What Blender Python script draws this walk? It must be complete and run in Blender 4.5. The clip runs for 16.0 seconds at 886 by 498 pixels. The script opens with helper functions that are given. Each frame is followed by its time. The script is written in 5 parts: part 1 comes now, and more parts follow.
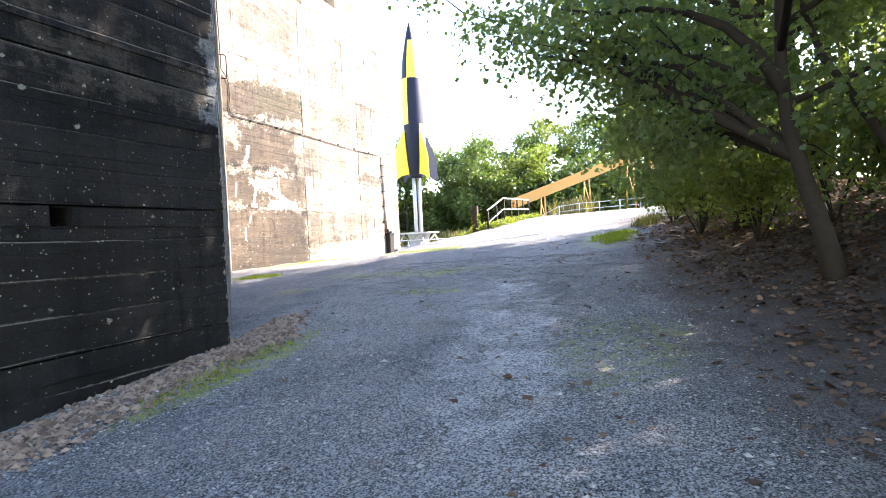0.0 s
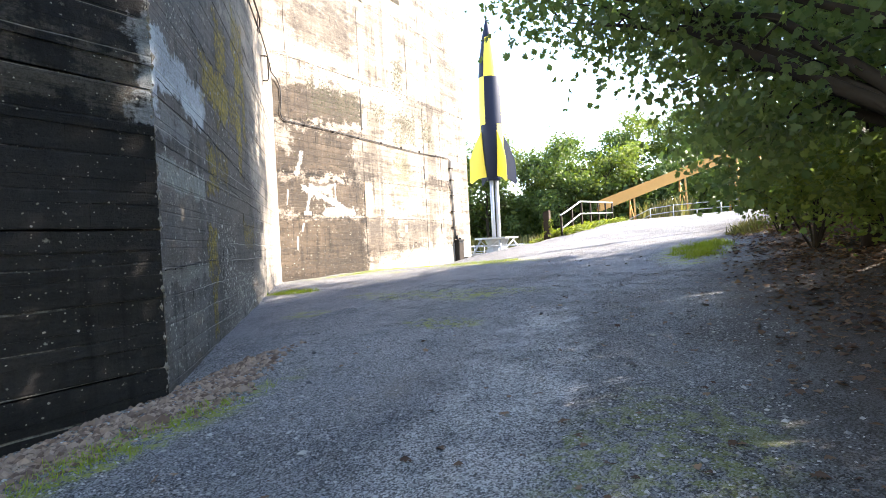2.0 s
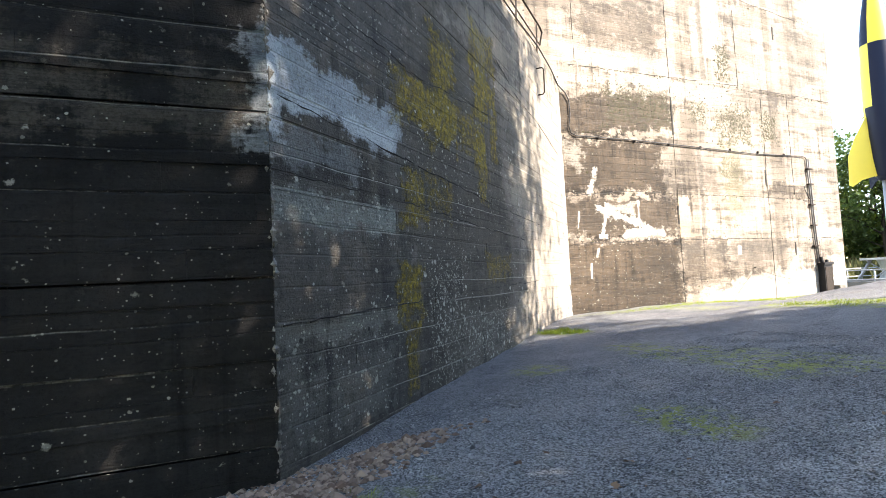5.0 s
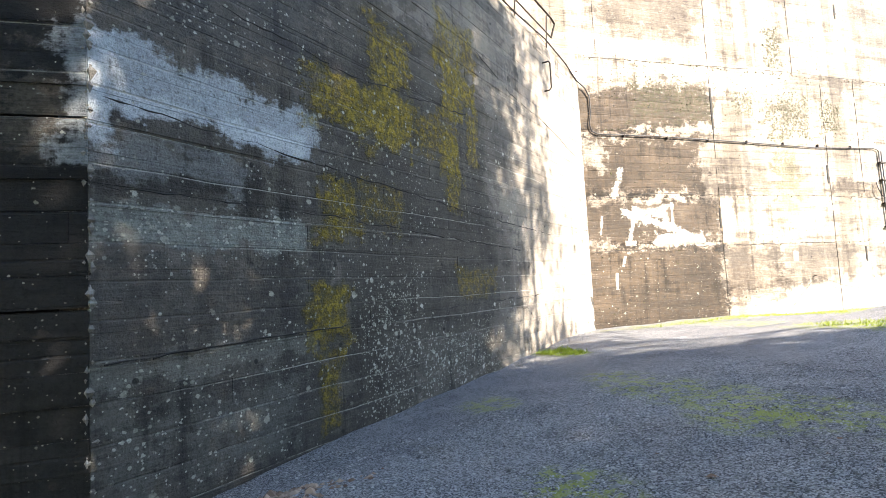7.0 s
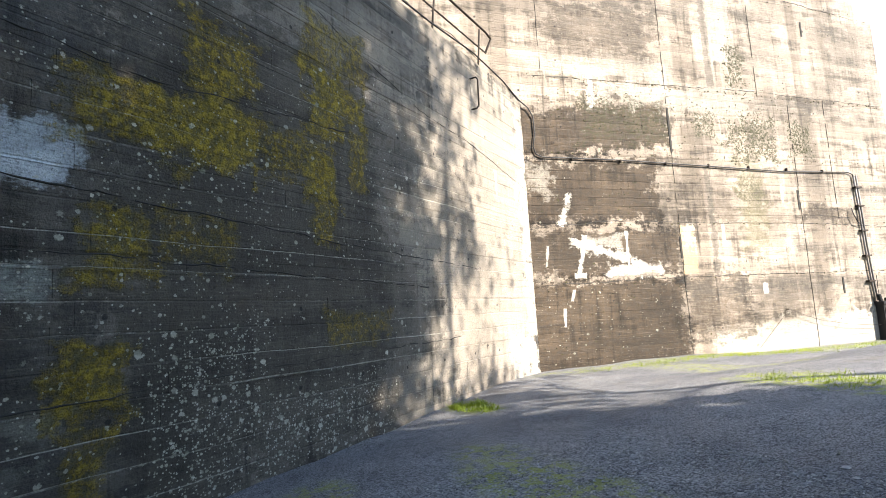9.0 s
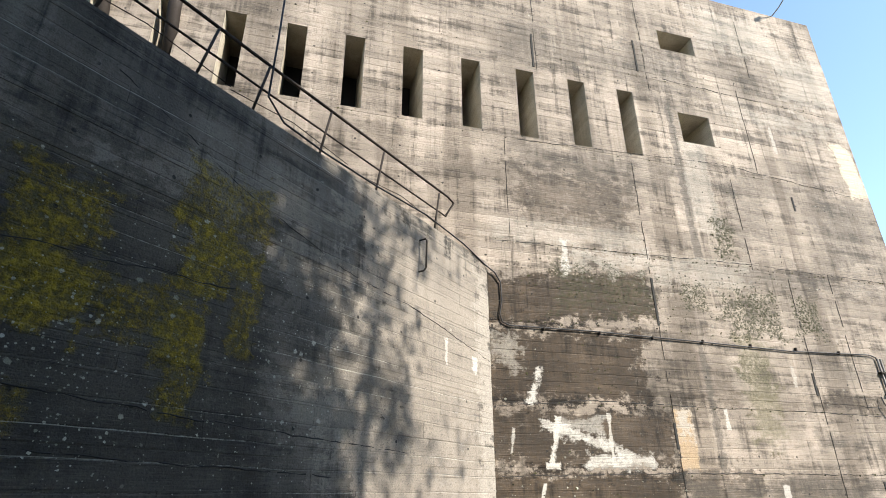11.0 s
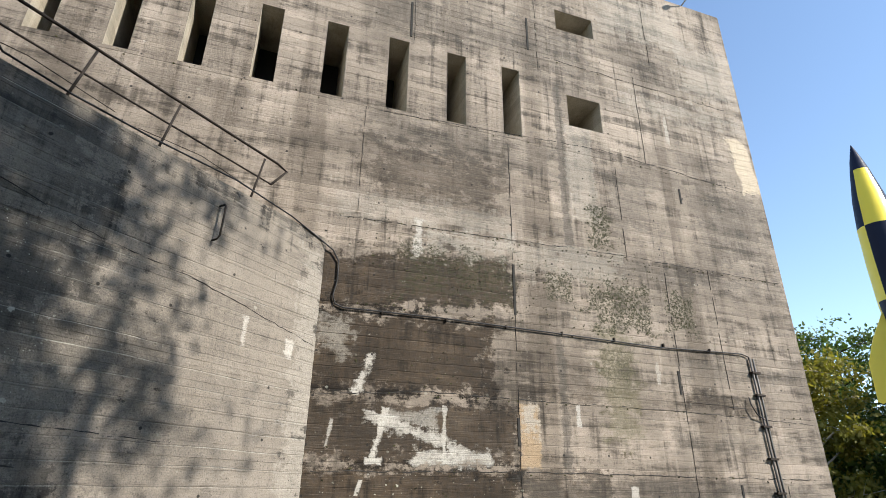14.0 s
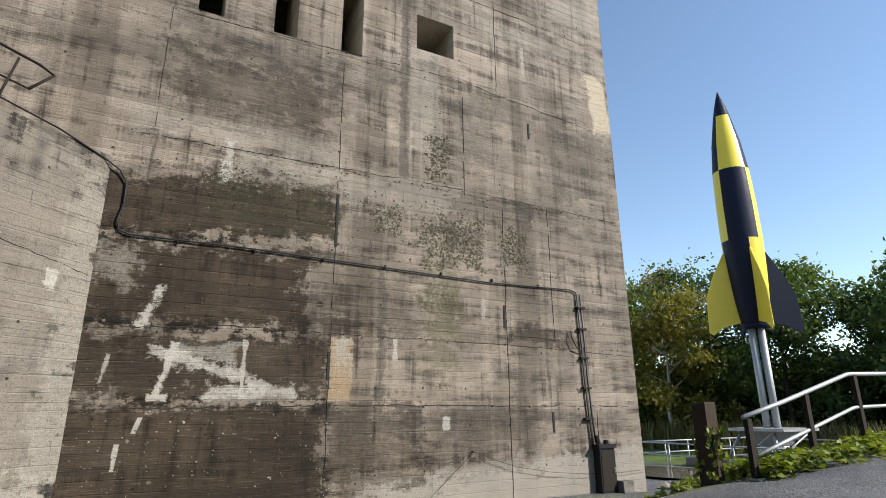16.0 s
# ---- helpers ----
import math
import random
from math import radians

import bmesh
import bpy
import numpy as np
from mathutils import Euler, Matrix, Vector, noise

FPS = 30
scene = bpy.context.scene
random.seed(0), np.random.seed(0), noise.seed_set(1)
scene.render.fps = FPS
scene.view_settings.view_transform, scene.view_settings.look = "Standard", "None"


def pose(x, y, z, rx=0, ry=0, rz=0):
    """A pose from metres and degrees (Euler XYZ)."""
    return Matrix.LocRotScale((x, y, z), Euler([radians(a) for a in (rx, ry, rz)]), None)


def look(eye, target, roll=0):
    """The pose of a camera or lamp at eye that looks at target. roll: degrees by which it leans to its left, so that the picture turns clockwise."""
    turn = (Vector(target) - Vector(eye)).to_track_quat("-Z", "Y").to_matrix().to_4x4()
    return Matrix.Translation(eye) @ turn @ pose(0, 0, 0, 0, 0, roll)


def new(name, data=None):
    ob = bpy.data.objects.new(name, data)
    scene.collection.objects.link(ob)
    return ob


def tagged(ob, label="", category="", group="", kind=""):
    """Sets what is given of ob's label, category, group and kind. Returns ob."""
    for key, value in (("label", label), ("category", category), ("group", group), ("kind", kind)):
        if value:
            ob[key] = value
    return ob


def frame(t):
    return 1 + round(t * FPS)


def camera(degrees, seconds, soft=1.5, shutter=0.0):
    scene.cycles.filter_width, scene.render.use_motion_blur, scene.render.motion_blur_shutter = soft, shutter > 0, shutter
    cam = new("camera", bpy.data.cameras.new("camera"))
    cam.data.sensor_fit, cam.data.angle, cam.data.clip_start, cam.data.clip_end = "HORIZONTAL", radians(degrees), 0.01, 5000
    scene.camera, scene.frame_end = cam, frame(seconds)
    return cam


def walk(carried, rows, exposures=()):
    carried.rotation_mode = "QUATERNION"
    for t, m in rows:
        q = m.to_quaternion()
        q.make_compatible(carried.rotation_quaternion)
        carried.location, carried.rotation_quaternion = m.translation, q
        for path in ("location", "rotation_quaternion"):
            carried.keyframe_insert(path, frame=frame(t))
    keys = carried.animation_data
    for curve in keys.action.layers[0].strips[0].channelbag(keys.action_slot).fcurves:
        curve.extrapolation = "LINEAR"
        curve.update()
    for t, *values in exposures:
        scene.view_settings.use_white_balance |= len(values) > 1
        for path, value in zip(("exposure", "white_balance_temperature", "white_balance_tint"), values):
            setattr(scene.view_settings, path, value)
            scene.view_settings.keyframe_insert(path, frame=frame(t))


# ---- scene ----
cam = camera(77.1, 16.0, 0.9)
PATH = [
    (0, (0.581, 0.005, 2.263), (-0.118, 1.878, 2.217), -2.8),
    (0.5, (0.793, 0.535, 2.3), (0.019, 2.379, 2.265), -3.0),
    (1, (0.88, 1.06, 2.29), (0.031, 2.87, 2.256), -2.9),
    (1.5, (0.882, 1.569, 2.375), (-0.008, 3.359, 2.34), -2.7),
    (2, (0.838, 2.096, 2.435), (-0.157, 3.831, 2.414), -2.9),
    (2.5, (0.708, 2.608, 2.49), (-0.437, 4.248, 2.489), -2.7),
    (3, (0.654, 3.12, 2.529), (-0.605, 4.674, 2.55), -3.1),
    (3.5, (0.586, 3.562, 2.549), (-0.826, 4.978, 2.611), -3.3),
    (4, (0.541, 3.97, 2.584), (-1.013, 5.225, 2.678), -3.3),
    (4.5, (0.527, 4.371, 2.618), (-1.179, 5.409, 2.735), -3.1),
    (4.7, (0.471, 4.535, 2.606), (-1.28, 5.495, 2.722), -3.0),
    (6.8, (0.234, 6.439, 2.706), (-1.655, 7.08, 2.846), -3.1),
    (7, (0.192, 6.623, 2.713), (-1.697, 7.264, 2.858), -3.1),
    (7.5, (0.018, 7.124, 2.762), (-1.871, 7.764, 2.905), -3.0),
    (8, (-0.144, 7.673, 2.822), (-2.031, 8.321, 2.971), -3.2),
    (8.5, (-0.366, 8.159, 2.866), (-2.25, 8.807, 3.043), -3.1),
    (9, (-0.532, 8.688, 2.898), (-2.409, 9.335, 3.137), -3.3),
    (9.5, (-0.63, 9.207, 3.013), (-2.481, 9.847, 3.419), -3.3),
    (10, (-0.764, 9.727, 3.071), (-2.563, 10.35, 3.685), -1.9),
    (10.2, (-0.813, 9.937, 3.093), (-2.588, 10.556, 3.776), -1.6),
    (12.3, (-1.268, 12.031, 3.195), (-3.005, 12.42, 4.107), 0.2),
    (12.5, (-1.272, 12.251, 3.179), (-3.01, 12.631, 4.093), 0.4),
    (13, (-1.251, 12.864, 3.195), (-2.991, 13.245, 4.104), 0.3),
    (13.5, (-1.262, 13.396, 3.239), (-3.017, 13.822, 4.099), 1.2),
    (14, (-1.203, 14.011, 3.183), (-2.937, 14.61, 3.982), 0.7),
    (14.5, (-1.154, 14.577, 3.214), (-2.845, 15.4, 3.896), -1.0),
    (15, (-1.071, 15.205, 3.253), (-2.742, 16.125, 3.854), -1.0),
    (15.5, (-0.933, 15.735, 3.347), (-2.609, 16.659, 3.928), -1.0),
    (16, (-0.805, 16.338, 3.417), (-2.502, 17.235, 3.981), -0.4),
]
EXPOSURES = [(0, 3.25, 6950, 18), (2.0, 2.92, 6950, 15), (3.5, 2.45, 6900, 13), (4.5, 2.55, 6950, 13), (7.0, 3.0, 7050, 13), (8.0, 2.72, 7000, 12), (9.2, 2.3, 6800, 11), (10.2, 1.8, 6650, 10),
             (12.3, 1.25, 6450, 9), (14.0, 1.0, 6450, 9), (15.0, 0.7, 6450, 9), (16, 0.6, 6450, 9)]
walk(cam, [(t, look(eye, target, roll)) for t, eye, target, roll in PATH], EXPOSURES)


# ---- light ----
SUN_AZ, SUN_EL = 50.0, 33.0      # degrees from +y towards +x; height
world = bpy.data.worlds.new("sky")
scene.world = world
world.use_nodes = True
wn = world.node_tree
sky = wn.nodes.new("ShaderNodeTexSky")
sky.sky_type, sky.sun_disc = "NISHITA", False
sky.sun_elevation, sky.sun_rotation = radians(SUN_EL), radians(SUN_AZ)
sky.air_density, sky.dust_density, sky.ozone_density = 1.0, 0.1, 1.0
wn.links.new(sky.outputs[0], wn.nodes["Background"].inputs[0])
wn.nodes["Background"].inputs[1].default_value = 0.15
sd = bpy.data.lights.new("sun", "SUN")
sd.energy, sd.angle, sd.color = 5.0, radians(0.6), (1.0, 0.94, 0.85)
sun = new("sun", sd)
SUN_DIR = Vector((math.sin(radians(SUN_AZ)) * math.cos(radians(SUN_EL)), math.cos(radians(SUN_AZ)) * math.cos(radians(SUN_EL)), math.sin(radians(SUN_EL))))
sun.matrix_world = look(SUN_DIR * 60, (0, 0, 0))


# ---- materials ----
class Nodes:
    """A small helper for node materials in object coordinates."""

    def __init__(self, name, rough=0.9, metal=0.0, spec=0.3):
        self.mat = bpy.data.materials.new(name)
        self.mat.use_nodes = True
        self.t = self.mat.node_tree
        self.b = self.t.nodes["Principled BSDF"]
        self.b.inputs["Roughness"].default_value = rough
        self.b.inputs["Metallic"].default_value = metal
        self.b.inputs["Specular IOR Level"].default_value = spec
        self.co = self.t.nodes.new("ShaderNodeTexCoord").outputs["Object"]

    def put(self, sock, v):
        if isinstance(v, (int, float)):
            sock.default_value = v
        elif isinstance(v, tuple):
            sock.default_value = v if len(v) == len(sock.default_value) else (*v, 1)
        else:
            self.t.links.new(v, sock)

    def m(self, op, a, b=0.0, c=0.0, clamp=False):
        n = self.t.nodes.new("ShaderNodeMath")
        n.operation, n.use_clamp = op, clamp
        for i, v in enumerate((a, b, c)):
            self.put(n.inputs[i], v)
        return n.outputs[0]

    def xyz(self):
        n = self.t.nodes.new("ShaderNodeSeparateXYZ")
        self.t.links.new(self.co, n.inputs[0])
        return n.outputs

    def at(self, sx=1.0, sy=1.0, sz=1.0):
        n = self.t.nodes.new("ShaderNodeVectorMath")
        n.operation = "MULTIPLY"
        self.put(n.inputs[0], self.co)
        n.inputs[1].default_value = (sx, sy, sz)
        return n.outputs[0]

    def noise(self, scale, detail=4.0, rough=0.6, vec=None):
        n = self.t.nodes.new("ShaderNodeTexNoise")
        self.put(n.inputs["Vector"], vec or self.co)
        n.inputs["Scale"].default_value, n.inputs["Detail"].default_value, n.inputs["Roughness"].default_value = scale, detail, rough
        return n.outputs["Fac"]

    def cells(self, scale, vec=None, out="Distance", rand=1.0):
        n = self.t.nodes.new("ShaderNodeTexVoronoi")
        self.put(n.inputs["Vector"], vec or self.co)
        n.inputs["Scale"].default_value, n.inputs["Randomness"].default_value = scale, rand
        return n.outputs[out]

    def ramp(self, v, a, b, lo=0.0, hi=1.0):
        n = self.t.nodes.new("ShaderNodeMapRange")
        n.interpolation_type = "SMOOTHSTEP"
        for i, x in enumerate((v, a, b, lo, hi)):
            self.put(n.inputs[i], x)
        return n.outputs[0]

    def mix(self, f, a, b, kind="MIX"):
        n = self.t.nodes.new("ShaderNodeMix")
        n.data_type, n.blend_type = "RGBA", kind
        self.put(n.inputs[0], f), self.put(n.inputs[6], a), self.put(n.inputs[7], b)
        return n.outputs[2]

    def colour(self, c):
        self.put(self.b.inputs["Base Color"], c)

    def rough(self, c):
        self.put(self.b.inputs["Roughness"], c)

    def bump(self, h, dist=0.01, strength=0.6):
        n = self.t.nodes.new("ShaderNodeBump")
        n.inputs["Distance"].default_value, n.inputs["Strength"].default_value = dist, strength
        self.put(n.inputs["Height"], h)
        self.t.links.new(n.outputs[0], self.b.inputs["Normal"])

    def random(self):
        return self.t.nodes.new("ShaderNodeObjectInfo").outputs["Random"]

    def island(self):
        return self.t.nodes.new("ShaderNodeNewGeometry").outputs["Random Per Island"]


def plain(name, c, rough=0.7, metal=0.0, vary=0.25, scale=6.0, spec=0.18):
    n = Nodes(name, rough, metal, spec)
    f = n.m("MULTIPLY_ADD", n.noise(scale, 5), vary * 2, 1 - vary)
    g = n.m("MULTIPLY_ADD", n.noise(scale * 9, 3), vary, 1 - vary / 2)
    k = n.m("MULTIPLY", f, g)
    n.colour(n.mix(1.0, (*c, 1), n.mix(k, (0, 0, 0, 1), (1, 1, 1, 1)), "MULTIPLY"))
    n.rough(n.ramp(n.noise(scale * 2), 0.3, 0.7, max(rough - 0.12, 0.05), min(rough + 0.1, 1)))
    n.bump(n.noise(scale * 8, 4), 0.004, 0.4)
    return n.mat


def concrete(name, pale, mid, dark, patches=(), lichen=(), row=0.23, ridge=0.0, mottle=1.0, dots=True, sheen=(0.9, 0.25)):
    """Board-marked concrete, x along the wall and z up. patches: x0, x1, z0, z1, colour, power, ragged edge in metres,
    how broken, lean of the long side, lean of the upright side. lichen: x0, x1, z0, z1, density. ridge: pale lines on the courses."""
    n = Nodes(name, sheen[0], 0.0, sheen[1])
    x, y, z = n.xyz()
    big = n.noise(0.4, 5, 0.6)
    band = n.noise(1.0, 7, 0.7, n.at(0.42, 1.0, 2.3))
    grit = n.noise(9, 6, 0.72)
    fine = n.noise(40, 4, 0.7)
    drip = n.noise(1.0, 6, 0.68, n.at(4.5, 1.0, 0.30))
    rain = n.noise(1.0, 5, 0.62, n.at(0.9, 1.0, 0.06))
    grain = n.noise(1.0, 4, 0.7, n.at(1.6, 1.0, 46.0))
    sway = n.m("MULTIPLY_ADD", n.noise(1.0, 3, 0.5, n.at(0.6, 1.0, 0.6)), 0.09, -0.045)
    course = n.m("DIVIDE", n.m("ADD", z, sway), row)
    step = n.m("FLOOR", course)
    both = n.t.nodes.new("ShaderNodeCombineXYZ")
    n.put(both.inputs[0], n.m("MULTIPLY_ADD", step, 7.31, n.m("MULTIPLY", x, 0.28)))
    n.put(both.inputs[1], n.m("MULTIPLY", step, 3.7))
    board = n.noise(1.0, 2, 0.5, both.outputs[0])
    c = n.mix(n.ramp(big, 0.32, 0.68), (*mid, 1), (*pale, 1))
    c = n.mix(n.ramp(board, 0.38, 0.66, 0.0, 0.42), c, (mid[0] * 0.62, mid[1] * 0.62, mid[2] * 0.62, 1))
    c = n.mix(n.ramp(n.m("ADD", n.m("MULTIPLY", band, 0.7), n.m("MULTIPLY", drip, 0.35)), 0.505, 0.63, 0, 0.8 * mottle), c, (*dark, 1))
    c = n.mix(n.m("MULTIPLY", n.ramp(drip, 0.56, 0.70, 0, 0.7 * mottle), n.ramp(big, 0.36, 0.56)), c, (dark[0] * 0.8, dark[1] * 0.8, dark[2] * 0.8, 1))
    c = n.mix(n.ramp(n.m("ADD", band, n.m("MULTIPLY", grit, 0.3)), 0.47, 0.37, 0, 0.55), c, (min(pale[0] * 1.3, 0.6), min(pale[1] * 1.3, 0.58), min(pale[2] * 1.28, 0.54), 1))
    c = n.mix(n.ramp(rain, 0.50, 0.62, 0, 0.6 * mottle), c, n.mix(1.0, c, (0.42, 0.40, 0.37, 1), "MULTIPLY"))
    c = n.mix(n.ramp(rain, 0.42, 0.33, 0, 0.4), c, (pale[0] * 1.1, pale[1] * 1.1, pale[2] * 1.1, 1))
    edge = n.m("SUBTRACT", n.m("ADD", n.m("MULTIPLY", n.noise(1.0, 8, 0.72, n.at(2.0, 1.0, 3.4)), 1.5), n.m("ADD", n.m("MULTIPLY", drip, 0.5), n.m("ADD", n.m("MULTIPLY", board, 0.35), n.m("MULTIPLY", grit, 0.4)))), 1.375)
    fleck = n.cells(17, n.at(1, 1, 1.3))
    crumb = n.ramp(n.m("ADD", n.m("MULTIPLY", n.noise(11, 6, 0.78), 0.8), n.m("ADD", n.m("MULTIPLY", fine, 0.3), n.m("MULTIPLY", fleck, -0.12))), 0.455, 0.515)
    mossy = n.ramp(n.m("ADD", grit, n.m("MULTIPLY", fine, 0.5)), 0.66, 0.86)
    dry = n.ramp(n.m("ADD", n.m("MULTIPLY", grain, 0.5), n.m("MULTIPLY", grit, 0.5)), 0.44, 0.54)
    relief = None
    for x0, x1, z0, z1, col, power, rag, broken, *lean in patches:
        cx, cz = (x0 + x1) / 2, (z0 + z1) / 2
        zz = n.m("MULTIPLY_ADD", n.m("SUBTRACT", x, cx), -lean[0], z) if lean and lean[0] else z
        xx = n.m("MULTIPLY_ADD", n.m("SUBTRACT", z, cz), -lean[1], x) if len(lean) > 1 else x
        u = n.m("SUBTRACT", n.m("ABSOLUTE", n.m("SUBTRACT", xx, cx)), (x1 - x0) / 2)
        v = n.m("SUBTRACT", n.m("ABSOLUTE", n.m("SUBTRACT", zz, cz)), (z1 - z0) / 2)
        d = n.m("MULTIPLY_ADD", edge, rag * 6.0, n.m("MAXIMUM", u, v))
        soft = min(max(rag * 0.55, 0.012), 0.2)
        f = n.ramp(d, soft, -soft, 0.0, power)
        if col == MOSS:
            f = n.m("MULTIPLY", f, crumb)
        elif col == YEL:
            f = n.m("MULTIPLY", f, n.m("MULTIPLY_ADD", mossy, broken, 1 - broken))
            relief = f if relief is None else n.m("MAXIMUM", relief, f)
        elif broken:
            f = n.m("MULTIPLY", f, n.m("MULTIPLY_ADD", dry, broken, 1 - broken))
        if col == BROWN:
            c = n.mix(f, c, n.mix(1.0, c, n.mix(n.ramp(n.m("ADD", n.m("MULTIPLY", grit, 0.5), n.m("MULTIPLY", band, 0.5)), 0.38, 0.62), (0.065, 0.052, 0.036, 1), (0.255, 0.208, 0.15, 1)), "MULTIPLY"))
        elif col == YEL:
            c = n.mix(f, c, n.mix(n.ramp(grit, 0.35, 0.66), (0.09, 0.075, 0.008, 1), (0.30, 0.215, 0.018, 1)))
        else:
            c = n.mix(f, c, n.mix(n.ramp(fine, 0.35, 0.75, 0.0, 0.35), (*col, 1), (col[0] * 0.55, col[1] * 0.55, col[2] * 0.55, 1)))
    c = n.mix(n.ramp(grain, 0.50, 0.72, 0.0, 0.26), c, (dark[0] * 0.8, dark[1] * 0.8, dark[2] * 0.8, 1))
    c = n.mix(n.ramp(grain, 0.42, 0.30, 0.0, 0.2), c, (pale[0] * 1.2, pale[1] * 1.2, pale[2] * 1.18, 1))
    c = n.mix(n.ramp(n.noise(20, 5, 0.75), 0.57, 0.70, 0.0, 0.5 * mottle), c, (dark[0] * 0.6, dark[1] * 0.6, dark[2] * 0.6, 1))
    seam = n.m("ABSOLUTE", n.m("SUBTRACT", n.m("FRACT", course), 0.5))
    line = n.ramp(seam, 0.455, 0.49)
    c = n.mix(n.m("MULTIPLY", line, n.ramp(n.m("ADD", n.m("MULTIPLY", band, 0.6), n.m("MULTIPLY", grit, 0.4)), 0.50, 0.62, 0.0, 0.42)), c, (dark[0] * 0.5, dark[1] * 0.5, dark[2] * 0.5, 1))
    if ridge:
        late = n.m("MULTIPLY", n.ramp(seam, 0.458, 0.485), n.ramp(n.m("ADD", n.m("MULTIPLY", board, 0.6), n.m("MULTIPLY", grit, 0.4)), 0.50, 0.62))
        c = n.mix(n.m("MULTIPLY", late, ridge), c, (0.30, 0.29, 0.25, 1))
    thick = None
    for x0, x1, z0, z1, power in lichen:
        u = n.m("SUBTRACT", n.m("ABSOLUTE", n.m("SUBTRACT", x, (x0 + x1) / 2)), (x1 - x0) / 2)
        v = n.m("SUBTRACT", n.m("ABSOLUTE", n.m("SUBTRACT", z, (z0 + z1) / 2)), (z1 - z0) / 2)
        f = n.ramp(n.m("MULTIPLY_ADD", edge, 1.4, n.m("MAXIMUM", u, v)), 0.3, -0.4, 0.0, power)
        thick = f if thick is None else n.m("MAXIMUM", thick, f)
    if thick is not None:
        for scale, width in ((9.0, 0.30), (19.0, 0.34), (36.0, 0.38)):
            n2 = n.t.nodes.new("ShaderNodeTexVoronoi")
            n.put(n2.inputs["Vector"], n.at(1, 1, 1.15))
            n2.inputs["Scale"].default_value = scale
            pick = n.t.nodes.new("ShaderNodeSeparateColor")
            n.t.links.new(n2.outputs["Color"], pick.inputs[0])
            here = n.ramp(n.m("SUBTRACT", thick, pick.outputs[0]), -0.02, 0.02)
            size = n.m("MULTIPLY_ADD", pick.outputs[1], width * 0.75, width * 0.25)
            spot = n.ramp(n.m("SUBTRACT", n.m("ADD", n.m("MULTIPLY_ADD", grit, 0.9, n2.outputs["Distance"]), n.m("MULTIPLY", fine, 0.5)), size), 0.78, 0.66)
            tint = n.mix(pick.outputs[2], (0.20, 0.20, 0.16, 1), (0.46, 0.45, 0.38, 1))
            c = n.mix(n.m("MULTIPLY", n.m("MULTIPLY", here, spot), n.m("MULTIPLY_ADD", fine, 0.8, 0.35)), c, tint)
    if dots:
        hx = n.m("SUBTRACT", n.m("FRACT", n.m("DIVIDE", n.m("ADD", x, n.m("MULTIPLY", big, 0.5)), 1.15)), 0.5)
        hz = n.m("SUBTRACT", n.m("FRACT", n.m("DIVIDE", n.m("ADD", z, n.m("MULTIPLY", big, 0.3)), 0.92)), 0.5)
        r = n.m("SQRT", n.m("ADD", n.m("POWER", n.m("MULTIPLY", hx, 1.15), 2.0), n.m("POWER", n.m("MULTIPLY", hz, 0.92), 2.0)))
        hole = n.m("MULTIPLY", n.ramp(r, 0.032, 0.020), n.ramp(n.noise(1.3, 1), 0.45, 0.5))
        c = n.mix(n.m("MULTIPLY", hole, 0.9), c, (0.012, 0.011, 0.01, 1))
    pit = n.ramp(n.cells(26), 0.12, 0.05)
    c = n.mix(n.m("MULTIPLY", pit, n.ramp(grit, 0.5, 0.62, 0, 0.5)), c, (0.03, 0.028, 0.025, 1))
    c = n.mix(n.ramp(fine, 0.42, 0.75, 0.0, 0.45), c, n.mix(1.0, c, (0.25, 0.24, 0.23, 1), "MULTIPLY"))
    n.colour(c)
    h = n.m("ADD", n.m("ADD", n.m("MULTIPLY", fine, 0.35), n.m("MULTIPLY", grit, 0.6)), n.m("ADD", n.m("MULTIPLY", pit, -0.5), n.m("MULTIPLY", grain, 0.25)))
    h = n.m("MULTIPLY_ADD", line, -0.22, h)
    if relief is not None:
        h = n.m("MULTIPLY_ADD", n.m("MULTIPLY", relief, n.noise(30, 3, 0.7)), 1.6, h)
    n.bump(h, 0.03, 0.9)
    n.rough(n.ramp(grit, 0.3, 0.7, max(sheen[0] - 0.14, 0.2), sheen[0]))
    return n.mat


